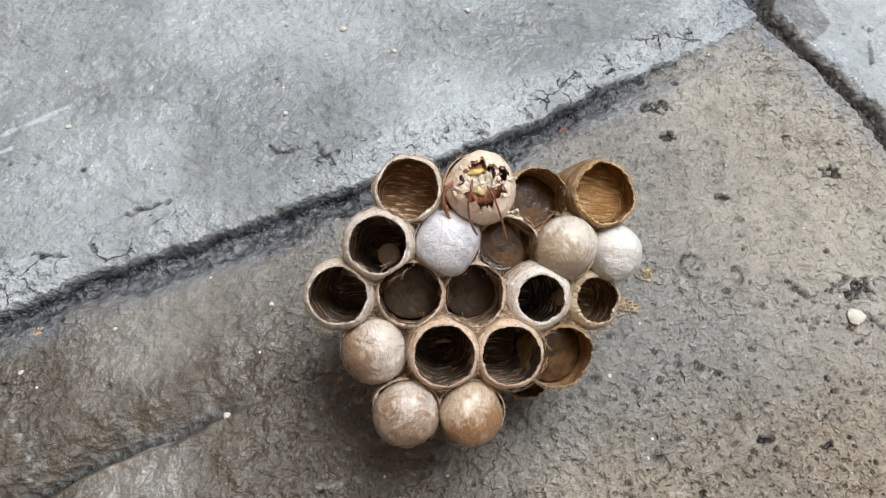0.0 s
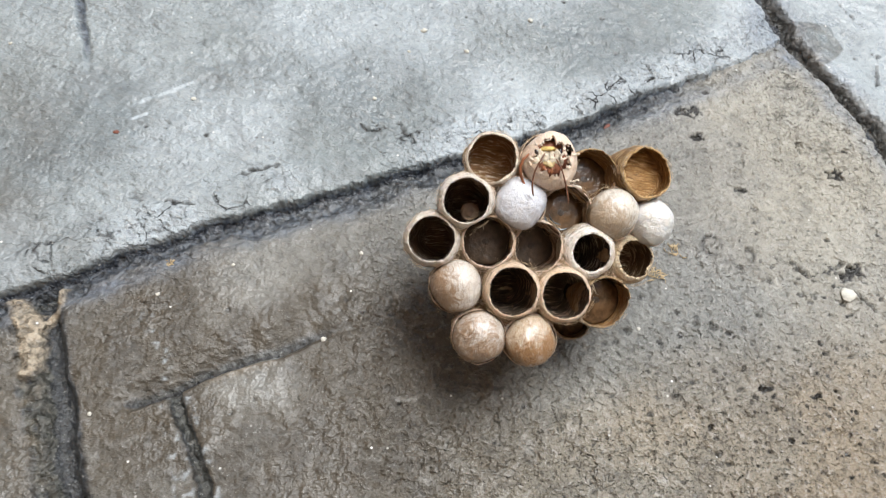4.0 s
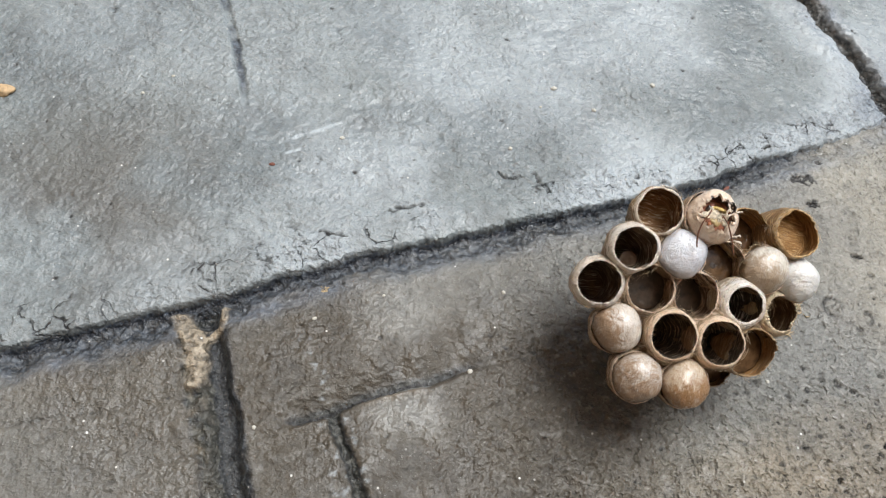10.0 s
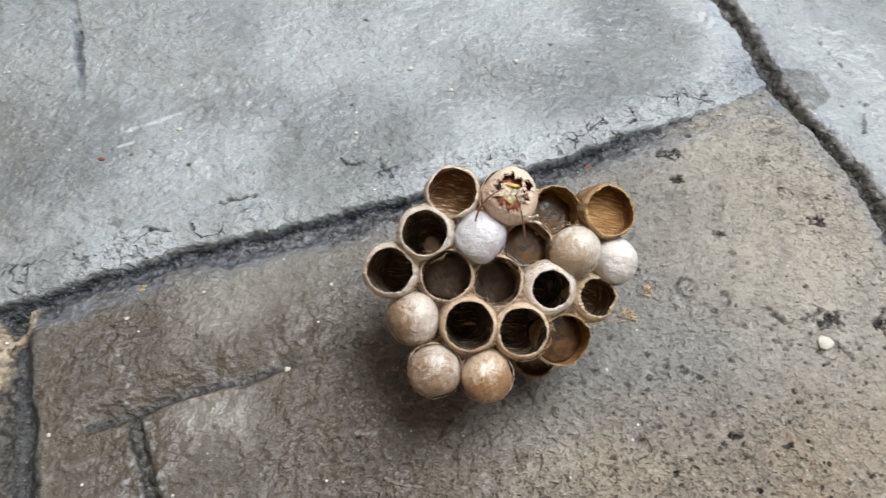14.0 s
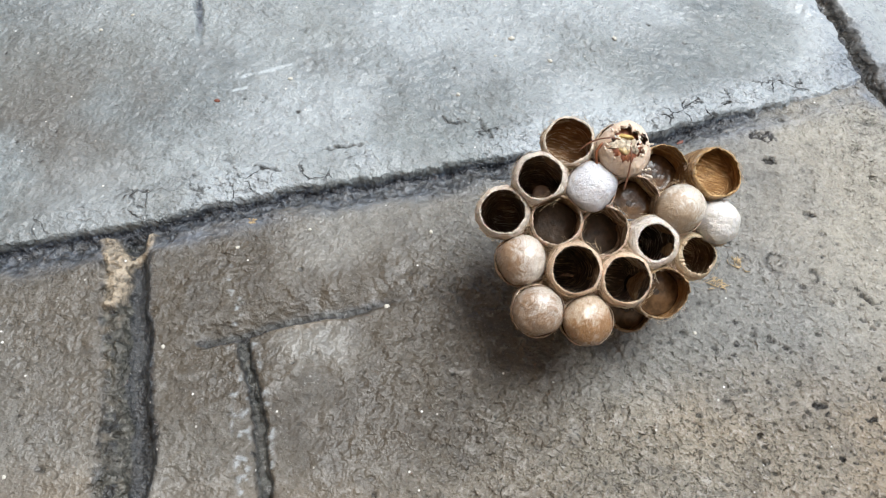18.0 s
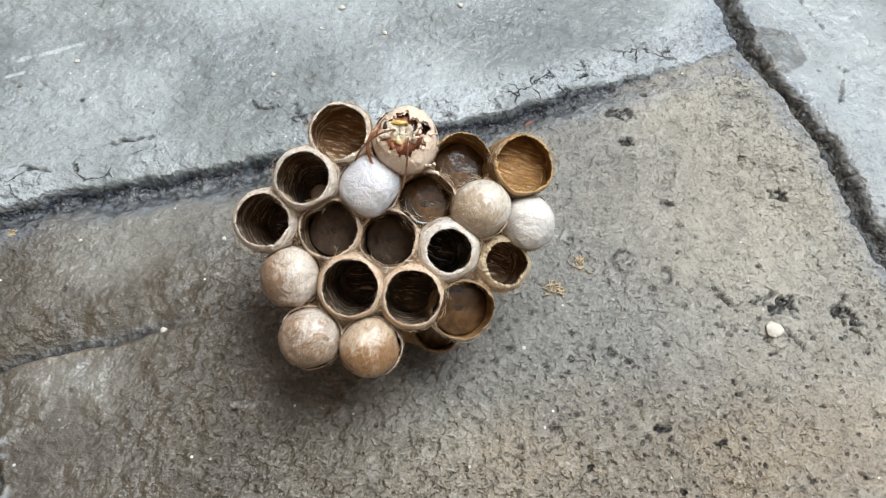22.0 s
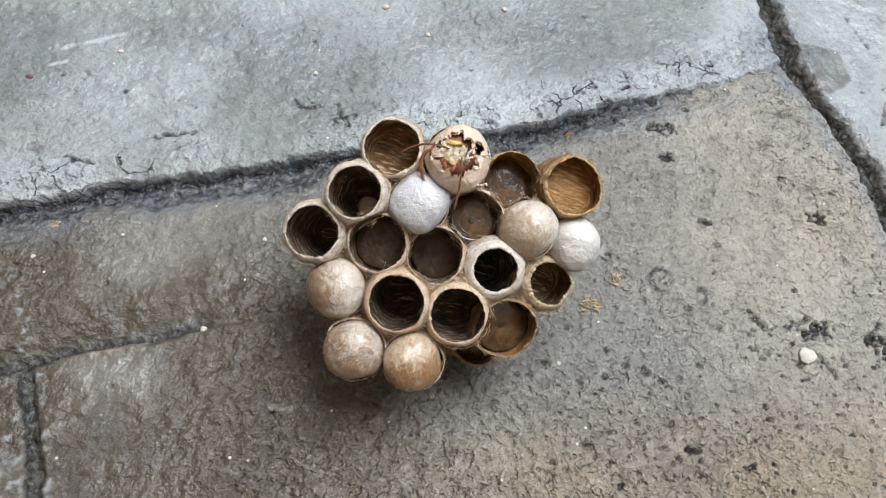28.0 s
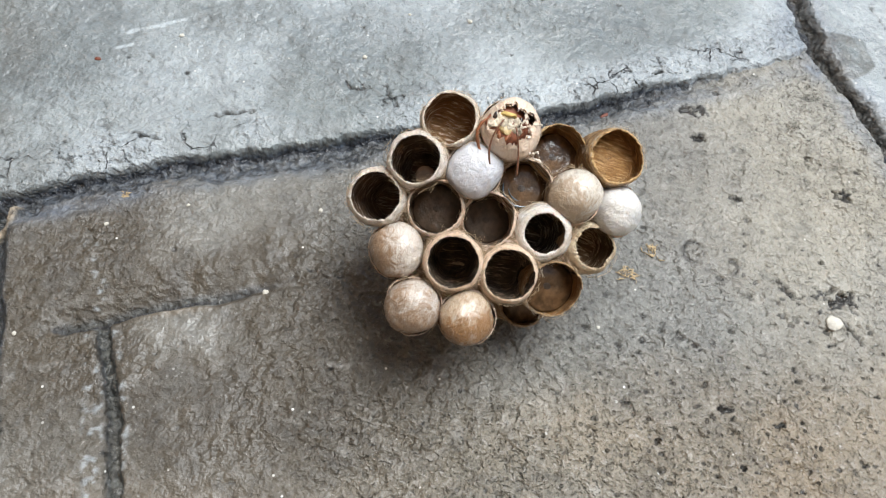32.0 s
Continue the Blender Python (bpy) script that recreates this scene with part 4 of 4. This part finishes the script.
def stalk():
    bm = bmesh.new()
    n, rings = 16, []
    for j in range(9):
        t = j / 8
        c = Vector((3 + 2 * t, 9 - 1.0 * t, -0.2 + 13 * t))
        r = 1.2 + 1.6 * t ** 3 + 1.5 * (1 - t) ** 4
        rings.append([bm.verts.new((c + Vector((r * math.cos(a), r * math.sin(a), 0)) * (1 + 0.15 * wobble(a, j, 2))) * MM) for a in (2 * math.pi * i / n for i in range(n))])
    for a, b in zip(rings, rings[1:]):
        for k in range(n):
            bm.faces.new((a[k], a[(k + 1) % n], b[(k + 1) % n], b[k]))
    bm.faces.new(rings[0][::-1])
    bm.faces.new(rings[-1])
    return bm


part("stalk", stalk(), plain("dark_stalk", (0.06, 0.04, 0.028), 0.5, 0.6, 1.2, 0.08), nest, "dark stalk under the comb")


def comb_web():
    """The skin of silk and paper that closes the gaps between the mouths of the cells."""
    plane = upright((2, -3, 23), (0.05, -0.47, 0.87))
    back = plane.inverted()
    spots = []
    for k in POSES:
        at, r = (OPEN.get(k) or CAPPED.get(k))[:2]
        if k != "E3":
            p = back @ (Vector(at) * MM) / MM
            spots.append((p.x, p.y, p.z, r))
    su, sv, sw, sr = (np.array(c)[:, None, None] for c in zip(*spots))
    gu, gv = np.meshgrid(np.arange(-22, 24, 0.22), np.arange(-19, 17, 0.22))
    d = np.hypot(gu - su, gv - sv)
    weight = np.exp(-(d / 2.6) ** 2) + 1e-9
    w = (weight * sw).sum(0) / weight.sum(0) - 0.85 + 0.45 * fbm(gu, gv, 1.3, 7, 3)
    reach = np.sort(d - sr, axis=0)
    keep = (reach[0] > -0.7) & (reach[1] < 1.5 + 0.7 * fbm(gu, gv, 2.0, 8, 2)) & (reach[2] < 3.8)
    bm = bmesh.new()
    rim, depth, inside = (bm.verts.layers.float.new(k) for k in ("rim", "depth", "inside"))
    weave = bm.verts.layers.float_vector.new("weave")
    verts = {}
    for j, i in zip(*np.nonzero(keep)):
        v = bm.verts.new(plane @ (Vector((gu[j, i], gv[j, i], w[j, i])) * MM))
        v[rim], v[depth], v[inside] = 0.2, w[j, i], 0.0
        v[weave] = (gu[j, i] * 0.9, gv[j, i] * 1.6, 0)
        verts[j, i] = v
    for j, i in verts:
        quad = [verts.get(k) for k in ((j, i), (j, i + 1), (j + 1, i + 1), (j + 1, i))]
        if all(quad):
            bm.faces.new(quad)
    bmesh.ops.solidify(bm, geom=bm.faces[:], thickness=0.0003)
    part("comb_web", bm, PAPER_PALE, nest, "pale papery web between the cells")


comb_web()


def fibres():
    """Loose silk and wood fibres that web the cells together and fray at their mouths."""
    rng = random.Random(12)
    bm = bmesh.new()
    spots = [(POSES[k], (OPEN.get(k) or CAPPED.get(k))[1]) for k in POSES]
    for m, r in spots:
        for k in range(95):
            a = rng.uniform(0, 2 * math.pi)
            d = 0.1 + 2.8 * rng.random() ** 1.4
            p = Vector((math.cos(a) * r * 1.02, math.sin(a) * r * 1.02, -d))
            t = a + rng.choice((-1, 1)) * math.pi / 2 + rng.uniform(-0.5, 0.5)
            way = Vector((math.cos(t), math.sin(t), rng.uniform(-0.35, 0.45)))
            w = rng.uniform(0.009, 0.026)
            pts = []
            for j in range(5):
                pts.append(p.copy())
                away = Vector((p.x, p.y, 0)).normalized()
                p = p + way * rng.uniform(0.22, 0.5)
                way = (way + Vector((rng.uniform(-0.4, 0.4), rng.uniform(-0.4, 0.4), rng.uniform(-0.3, 0.3))) - away * 0.12).normalized()
            rings = []
            for j, q in enumerate(pts):
                out = Vector((q.x, q.y, 0)).normalized()
                up = Vector((0, 0, 1))
                rings.append([bm.verts.new(m @ ((q + (out * math.cos(b) + up * math.sin(b)) * w) * MM)) for b in (0, 2.1, 4.2)])
            for x, y in zip(rings, rings[1:]):
                for j in range(3):
                    bm.faces.new((x[j], x[(j + 1) % 3], y[(j + 1) % 3], y[j]))
    ob = part("fibre_web", bm, FIBRE, nest, "fine frayed fibres between the cells")
    tagged(ob, kind="stuff")


fibres()


def fringe():
    """Short frayed hairs along the mouths of the cells."""
    rng = random.Random(31)
    bm = bmesh.new()
    for k in OPEN:
        m, r, close = POSES[k], OPEN[k][1], OPEN[k][4].get("close", 0.17)
        for j in range(120):
            a = rng.uniform(0, 2 * math.pi)
            p = Vector((math.cos(a), math.sin(a), 0)) * r * (1 - close + 0.05 * rng.random()) + Vector((0, 0, rng.uniform(-0.5, 0.15)))
            t = a + rng.choice((-1, 1)) * rng.uniform(0.6, 2.4)
            way = Vector((math.cos(t), math.sin(t), rng.uniform(-0.1, 0.7)))
            pts = [p, p + way * rng.uniform(0.15, 0.35)]
            pts.append(pts[1] + (way + Vector((rng.uniform(-0.6, 0.6), rng.uniform(-0.6, 0.6), 0))) * rng.uniform(0.1, 0.35))
            w = rng.uniform(0.012, 0.034)
            rings = [[bm.verts.new(m @ ((q + Vector((math.cos(b), math.sin(b) * 0.6, math.sin(b))) * w * s) * MM)) for b in (0, 2.1, 4.2)] for q, s in zip(pts, (1, 0.8, 0.3))]
            for x, y in zip(rings, rings[1:]):
                for i in range(3):
                    bm.faces.new((x[i], x[(i + 1) % 3], y[(i + 1) % 3], y[i]))
    tagged(part("fringe", bm, SHRED, nest, "pale frayed hairs along the cell mouths"), kind="stuff")


fringe()


def ball(c, r, segs=24):
    bm = bmesh.new()
    bmesh.ops.create_uvsphere(bm, u_segments=segs, v_segments=segs // 2, radius=1)
    for v in bm.verts:
        v.co = Vector((c[0] + v.co.x * r[0], c[1] + v.co.y * r[1], c[2] + v.co.z * r[2])) * MM
    return bm


# ---- larvae in the open cells ----
def larva(name, depth, r, skin, label, head=True, lean=(0, 0)):
    m = POSES[name] @ pose(lean[0] * MM, lean[1] * MM, -depth * MM)
    thing = new("larva")
    thing.matrix_world = m
    tagged(thing, label, "larva", "larvae in the nest")
    bm = bmesh.new()
    n = 36
    prof = [(0.0, 0.30), (0.16, 0.29), (0.27, 0.265), (0.34, 0.235), (0.44, 0.215), (0.54, 0.175), (0.58, 0.14), (0.68, 0.10), (0.80, 0.02), (0.84, -0.02), (0.93, -0.10), (1.0, -0.26), (1.0, -0.5), (1.0, -0.8), (1.0, -1.3), (0.94, -1.7), (0.97, -2.0), (0.9, -2.4), (0.5, -2.8)]
    rings = []
    for j, (a, b) in enumerate(prof):
        rings.append([bm.verts.new(Vector((r * a * math.cos(t) * (1 + 0.07 * wobble(t, j * 0.5, depth)) + 0.2 * a, r * a * math.sin(t) * (1 + 0.07 * wobble(t, j * 0.5, depth)), r * (b if b < -0.3 else b * 0.18) + 0.2 * min(1, 2 * a * a) * wobble(t, j * 0.5, 5 + depth))) * MM) for t in (2 * math.pi * i / n for i in range(n))])
    for a, b in zip(rings, rings[1:]):
        for k in range(n):
            bm.faces.new((a[k], b[k], b[(k + 1) % n], a[(k + 1) % n]))
    bm.faces.new(rings[-1])
    bmesh.ops.remove_doubles(bm, verts=rings[0], dist=1e-6)
    bmesh.ops.recalc_face_normals(bm, faces=bm.faces)
    part("body", bm, skin, thing)
    if head:
        bm = bmesh.new()
        bmesh.ops.create_uvsphere(bm, u_segments=20, v_segments=12, radius=1)
        for v in bm.verts:
            v.co = Vector((v.co.x * 0.19 * r, v.co.y * 0.17 * r, (v.co.z * 0.03 + 0.035) * r)) * MM
        part("head", bm, LARVA_HEAD, thing, "small brown head")
    return thing


larva("C2", 5.2, 3.7, LARVA, "brown ringed wasp larva filling an open cell")
larva("C3", 6.4, 3.5, LARVA, "dark brown ringed wasp larva deep in its cell")
larva("B3", 3.9, 3.8, LARVA_WET, "wet shining grey-brown wasp larva in its cell")
larva("A3", 4.0, 3.7, LARVA_WET, "brown glistening wasp larva in a torn cell")
larva("D4", 3.0, 3.95, LARVA_WET, "amber brown wasp larva in a broken cell")
larva("E3", 2.2, 3.5, LARVA_WET, "amber brown wasp larva under the comb edge")
larva("B1", 8.2, 1.45, EGG, "small pale young larva in a deep cell", False, (0.6, -1.2))


# ---- the wasp that bites its way out ----
def rod(points, radii, n=10):
    """A jointed tube through points in mm."""
    bm = bmesh.new()
    pts = [Vector(p) for p in points]
    rings = []
    for j, p in enumerate(pts):
        way = (pts[min(j + 1, len(pts) - 1)] - pts[max(j - 1, 0)]).normalized()
        a = way.orthogonal().normalized()
        b = way.cross(a)
        rings.append([bm.verts.new((p + (a * math.cos(t) + b * math.sin(t)) * radii[j]) * MM) for t in (2 * math.pi * i / n for i in range(n))])
    for a, b in zip(rings, rings[1:]):
        for k in range(n):
            bm.faces.new((a[k], a[(k + 1) % n], b[(k + 1) % n], b[k]))
    bm.faces.new(rings[0][::-1])
    bm.faces.new(rings[-1])
    bmesh.ops.recalc_face_normals(bm, faces=bm.faces)
    return bm


# crescents shaped like the sky's reflection in the wet cell bottom
wet = rod([(2.75 * math.cos(a), 2.75 * math.sin(a), 0) for a in (math.radians(175 + 8 * k) for k in range(17))], [0.04 + 0.2 * math.sin(math.pi * k / 16) for k in range(17)], 8)
wet.transform(POSES["B3"] @ pose(0, 0, -3.75 * MM))
part("wet_sky_glint", wet, WET_GLINT, nest, "blue-grey crescent for the sky's reflection in the wet bottom of a cell")
wet = rod([(1.9 * math.cos(a), 1.9 * math.sin(a), 0) for a in (math.radians(195 + 7 * k) for k in range(13))], [0.03 + 0.1 * math.sin(math.pi * k / 12) for k in range(13)], 8)
wet.transform(POSES["B3"] @ pose(0, 0, -3.75 * MM))
part("wet_sky_glint", wet, WET_GLINT, nest, "blue-grey crescent for the sky's reflection in the wet bottom of a cell")

wasp = new("wasp")
wasp.matrix_world = HEAD_POSE
tagged(wasp, "red-brown and yellow wasp biting its way out of its cell", "wasp")
part("thorax", ball((0, 0, -2.3), (3.75, 3.75, 3.4), 40), CHITIN_RED, wasp)


def uneven(bm, seed, amount=0.16):
    for v in bm.verts:
        p = v.co / MM
        v.co += Vector((noise.noise(p * 3.1 + Vector((0, seed, 5))), noise.noise(p * 3.1 + Vector((seed, 5, 0))), noise.noise(p * 3.1 + Vector((5, 0, seed))))) * amount * 0.45 * MM
        v.co += Vector((noise.noise(p * 1.1 + Vector((seed, 0, 0))), noise.noise(p * 1.1 + Vector((0, seed, 0))), noise.noise(p * 1.3 + Vector((0, 0, seed))))) * amount * MM
    return bm


head = part("head", uneven(ball((0, 0, -0.4), (2.95, 2.8, 1.2), 40), 1, 0.15), CHITIN_RED, wasp, "red-brown head with a yellow and cream face")
for sx in (-1, 1):
    part("eye", uneven(ball((sx * 1.75, 0.7, 0.45), (0.42, 0.75, 0.45), 24), 2, 0.12), EYE_DARK, head, "dark kidney-shaped eye")
    part("eye_border", uneven(ball((sx * 1.2, 0.3, 0.6), (0.6, 0.95, 0.4), 24), 3 + sx, 0.4), CHITIN_CREAM, head, "cream rim of the eye")
    part("cheek", uneven(ball((sx * 1.55, -0.55, 0.4), (0.75, 0.6, 0.45), 24), 5 + sx, 0.4), CHITIN_CREAM, head, "cream cheek")
    part("mandible", uneven(rod([(sx * 0.75, -1.35, 0.45), (sx * 0.65, -1.75, 0.6), (sx * 0.45, -2.2, 0.6), (sx * 0.15, -2.5, 0.4)], [0.24, 0.25, 0.2, 0.1]), 7, 0.12), CHITIN_ORANGE, head, "orange-brown jaw")
part("face", uneven(ball((0, 0.2, 0.5), (1.3, 1.15, 0.5), 40), 9, 0.35), CHITIN_CREAM, head, "cream face")
part("clypeus", uneven(ball((0.05, -0.75, 0.62), (0.95, 0.7, 0.38), 32), 11, 0.25), CLYPEUS, head, "dull yellow face plate")
part("brow_band", uneven(rod([(-1.3, 1.05, 0.5), (-0.7, 1.35, 0.7), (0, 1.25, 0.82), (0.7, 1.35, 0.7), (1.2, 1.0, 0.5)], [0.2, 0.36, 0.44, 0.36, 0.18], 16), 13, 0.45), CHITIN_YELLOW, head, "yellow band over the face")
part("jaw_palp", rod([(0, -1.4, 0.4), (0.05, -1.9, 0.45), (0, -2.4, 0.3)], [0.16, 0.14, 0.08]), CHITIN_ORANGE, head)
foreleg = part("foreleg", uneven(rod([(-3.5, 0.4, 2.0), (-4.2, -0.4, 1.9), (-4.55, -1.5, 1.4), (-4.3, -2.7, 0.9), (-3.7, -3.6, 0.5), (-3.1, -4.3, 0.3)], [0.14, 0.2, 0.2, 0.18, 0.15, 0.08]), 21, 0.15), CHITIN_ORANGE, wasp, "orange-brown foreleg hooked over the cap")


def antenna(bend):
    """A wasp's feeler from its base outwards along +x: a long first joint, then a chain of short ones."""
    pts, radii = [(0, 0, 0), (0.5, 0, 0.45), (1.3, 0, 0.75), (1.55, 0, 0.72)], [0.10, 0.13, 0.15, 0.09]
    a, p = 0.0, Vector(pts[-1])
    for k in range(13):
        p = p + Vector((math.cos(a) * 0.4, math.sin(a) * 0.4, -0.11))
        a += bend
        pts.append(tuple(p))
        radii.append((0.095 if k % 2 else 0.125) + 0.004 * k)
    radii[-1] = 0.08
    return rod(pts, radii, 8)


feeler_left = part("antenna", antenna(0.07), FEELER, wasp, "long red-brown feeler")
feeler_right = part("antenna", antenna(-0.02), FEELER, wasp, "long red-brown feeler")


# shreds of chewed silk round the torn cap
def shred(at, size, turn, seed):
    rng = random.Random(seed)
    pts, p, way = [], Vector((0, 0, 0)), Vector((1, 0, 0.3))
    for k in range(7):
        pts.append(p.copy())
        way = (way + Vector((rng.uniform(-0.5, 0.5), rng.uniform(-0.9, 0.9), rng.uniform(-0.6, 0.6)))).normalized()
        p = p + way * size / 6
    b = rod(pts, [size * f for f in (0.06, 0.12, 0.10, 0.15, 0.09, 0.13, 0.05)], 6)
    b.transform(HEAD_POSE @ pose(at[0] * MM, at[1] * MM, at[2] * MM, rng.uniform(-25, 25), rng.uniform(-25, 25), turn))
    part("silk_shred", b, SHRED, nest, "torn shred of pale silk")


for k, (at, size, turn) in enumerate((
    ((1.6, 1.2, 3.0), 1.4, -140), ((2.0, 0.2, 2.9), 1.2, 150), ((2.9, 0.9, 2.4), 1.3, -30), ((2.2, 2.4, 2.3), 1.0, 120),
    ((3.1, -0.6, 2.1), 1.1, -60), ((3.2, -2.8, 0.9), 1.7, -35), ((3.9, -3.4, 0.4), 1.4, 10), ((4.6, -3.4, 0.3), 1.2, 40), ((-2.4, 1.9, 2.2), 0.8, 150), ((-2.6, -0.6, 2.4), 0.9, 200), ((0.2, 2.9, 2.1), 0.8, 80))):
    shred(at, size, turn, k)
for k in range(18):
    a = 2 * math.pi * (k + 0.4 * math.sin(k * 5)) / 18
    p = (torn(a) + 0.03) * math.pi / 2
    s = 0.17 + 0.12 * wobble(a, 3, 6, 5) + 0.09 * math.sin(k * 2.7)
    lump = uneven(ball((0, 0, 0), (s * 1.3, s * 0.75, s * 0.4), 12), k, 0.9 * s)
    lump.transform(HEAD_POSE @ pose(4.3 * math.sin(p) * math.cos(a) * MM, 4.3 * math.sin(p) * math.sin(a) * MM, 3.4 * math.cos(p) * MM, 25 * math.sin(k), 25 * math.cos(3 * k), math.degrees(a) + 90 + 40 * math.sin(k * 4)))
    part("silk_lump", lump, SILK_TORN, nest)


# ---- crumbs on the floor ----
def floor_at(x, y):
    return float(floor_heights(np.array([[x]]), np.array([[y]]))[0][0, 0])


def crumb(name, x, y, size, material, label, category, seed, flat=0.5, long=1.0, turn=0.0):
    bm = bmesh.new()
    bmesh.ops.create_icosphere(bm, subdivisions=3, radius=1)
    for v in bm.verts:
        p = v.co * (1 + 0.4 * noise.noise(v.co * 1.1 + Vector((seed, 0, 0))) + 0.15 * noise.noise(v.co * 3.5 + Vector((0, seed, 0))))
        v.co = Vector((p.x * size * long, p.y * size, p.z * size * flat)) * MM
    ob = part(name, bm, material)
    ob.matrix_world = pose(x * MM, y * MM, (floor_at(x, y) + size * flat * 0.6) * MM, 0, 0, turn)
    tagged(ob, label, category, "crumbs on the paving")
    return ob


crumb("pebble", 63.0, 3.7, 1.3, PEBBLE, "small flat chalky white pebble on the paving", "pebble", 1, 0.32, 1.1)
for k, (x, y, s, mat, lab, flat, long, turn) in enumerate((
    (-139.3, 37, 1.5, CRUMB_ORANGE, "pale orange-tan crumb on the paving", 0.6, 1.2, 30),
    (-79, 28, 0.4, CRUMB_RED, "tiny red-brown crumb on the paving", 0.6, 1.6, 10),
    (20, 40.5, 0.4, CRUMB_RED, "tiny dark red crumb in the joint", 0.6, 2.0, 40),
    (-32.9, -12, 0.5, PEBBLE, "tiny white grain on the paving", 0.6, 1.0, 0),
    (3.4, 66.5, 0.55, PEBBLE, "tiny white grain on the paving", 0.6, 1.0, 0),
    (-10.5, 56.5, 0.5, PEBBLE, "tiny white grain on the paving", 0.6, 1.0, 0),
    (-20.2, 61.4, 0.5, PEBBLE, "tiny white grain on the paving", 0.6, 1.4, 20),
    (-29.1, 41.4, 0.45, PEBBLE, "tiny white grain on the paving", 0.6, 1.0, 0),
    *((x, y, 0.3 + 0.05 * (k % 3), PEBBLE, "tiny white grain on the paving", 0.6, 1.0 + 0.2 * (k % 2), 40 * k) for k, (x, y) in enumerate((
        (-51, 1), (-106, 48), (-111, 42), (-85, -54), (-69, -28), (-66, 38), (-23, 55), (-28, 5), (-63, -6), (23, -6)))),
)):
    crumb("crumb" if mat is not PEBBLE else "grain", x, y, s, mat, lab, "crumb" if mat is not PEBBLE else "grain", k + 2.5, flat, long, turn)


def scrap(x, y, size, seed):
    """A torn flake of wasp paper and fibres lying on the floor."""
    rng = random.Random(seed)
    thing = new("paper_scrap")
    thing.matrix_world = pose(x * MM, y * MM, floor_at(x, y) * MM)
    tagged(thing, "frayed tan scrap of wasp paper on the paving", "paper scrap", "crumbs on the paving")
    for k in range(16):
        a, p = rng.uniform(0, 6.3), Vector((rng.uniform(-1, 1), rng.uniform(-1, 1), 0)) * size * 0.6
        pts = []
        for j in range(5):
            pts.append(p + Vector((0, 0, 0.05 + 0.15 * rng.random())))
            p = p + Vector((math.cos(a), math.sin(a), 0)) * size * 0.22
            a += rng.uniform(-1.2, 1.2)
        w = rng.uniform(0.5, 1.0)
        part("strand", uneven(rod(pts, [0.05 * w, 0.13 * w, 0.17 * w, 0.11 * w, 0.04], 6), k, 0.12), CRUMB_TAN, thing)


for k, (x, y, size) in enumerate(((31, 11, 2.0), (27, 5, 2.0), (22.5, 16, 1.1), (-62.5, 0.5, 0.8))):
    scrap(x, y, size, k + 40)


# ---- what moves: the wasp's head and feelers ----
def motions():
    left = [(0, -100), (1, -97), (2, -92), (3.5, -96), (4.5, -150), (5.5, -188), (6, -184), (7, -110), (7.6, -100), (8, -118), (8.5, -112), (9, -104), (9.5, -88), (10, -120), (10.5, -128), (11, -136), (11.5, -118), (12, -128), (12.5, -158), (13, -172), (13.5, -150), (14.5, -138), (15.5, -128), (17.5, -165), (19, -175), (20, -160), (21, -140), (22, -150), (23, -170), (24, -160), (26.5, -120), (26.8, -175), (27.4, -195), (28, -180), (28.6, -190), (29.2, -195), (29.8, -170), (30.2, -128), (30.8, -112), (31.4, -120), (32, -112)]
    right = [(0, -62), (2, -60), (3.5, -60), (5.5, -70), (7.5, -58), (9, -66), (10.5, -55), (12, -58), (13, -60), (15.5, -72), (19, -82), (23, -80), (26.5, -68), (28, -80), (30, -74), (32, -70)]
    walk(feeler_left, [(t, pose(-1.3 * MM, 0.6 * MM, 2.7 * MM, 0, 0, a)) for t, a in left])
    walk(feeler_right, [(t, pose(0.5 * MM, -0.1 * MM, 2.7 * MM, 0, 0, a)) for t, a in right])
    nod = [(0, 12, -0.3, 0.5, -0.2), (2, 10, -0.3, 0.5, -0.2), (3.5, 8, -0.3, 0.3, -0.2), (5.5, 2, -0.1, 0.2, -0.4), (7, -4, 0.2, 0, -0.6), (9, -14, 0.9, -0.2, -0.9), (11, -14, 0.9, -0.2, -0.9), (13, -8, 0.5, 0, -0.6), (15, -6, 0.3, 0.2, -0.3), (19, 4, 0.0, 0.3, -0.2), (21, 6, -0.4, 0.4, 0.0), (22.6, 4, -0.9, 0.6, 0.1), (24, 14, -1.1, 0.8, 0.1), (26.5, 4, -0.8, 0.4, 0.1), (29, 2, -0.7, 0.3, 0.1), (32, -2, -0.7, 0.2, 0.1)]
    walk(head, [(t, pose((0.7 * x - 0.3) * MM, 0.7 * y * MM, (1.5 + z) * MM, 0, 0, a)) for t, a, x, y, z in nod])
    reach = [(0, 0.0), (6, 0.0), (8.8, 0.1), (9.6, 1.0), (13, 1.0), (14.5, 0.3), (19, 0.2), (21, 0.0), (32, 0.0)]
    walk(foreleg, [(t, pose(1.6 * k * MM, 0, -2.6 * k * MM)) for t, k in reach])


motions()
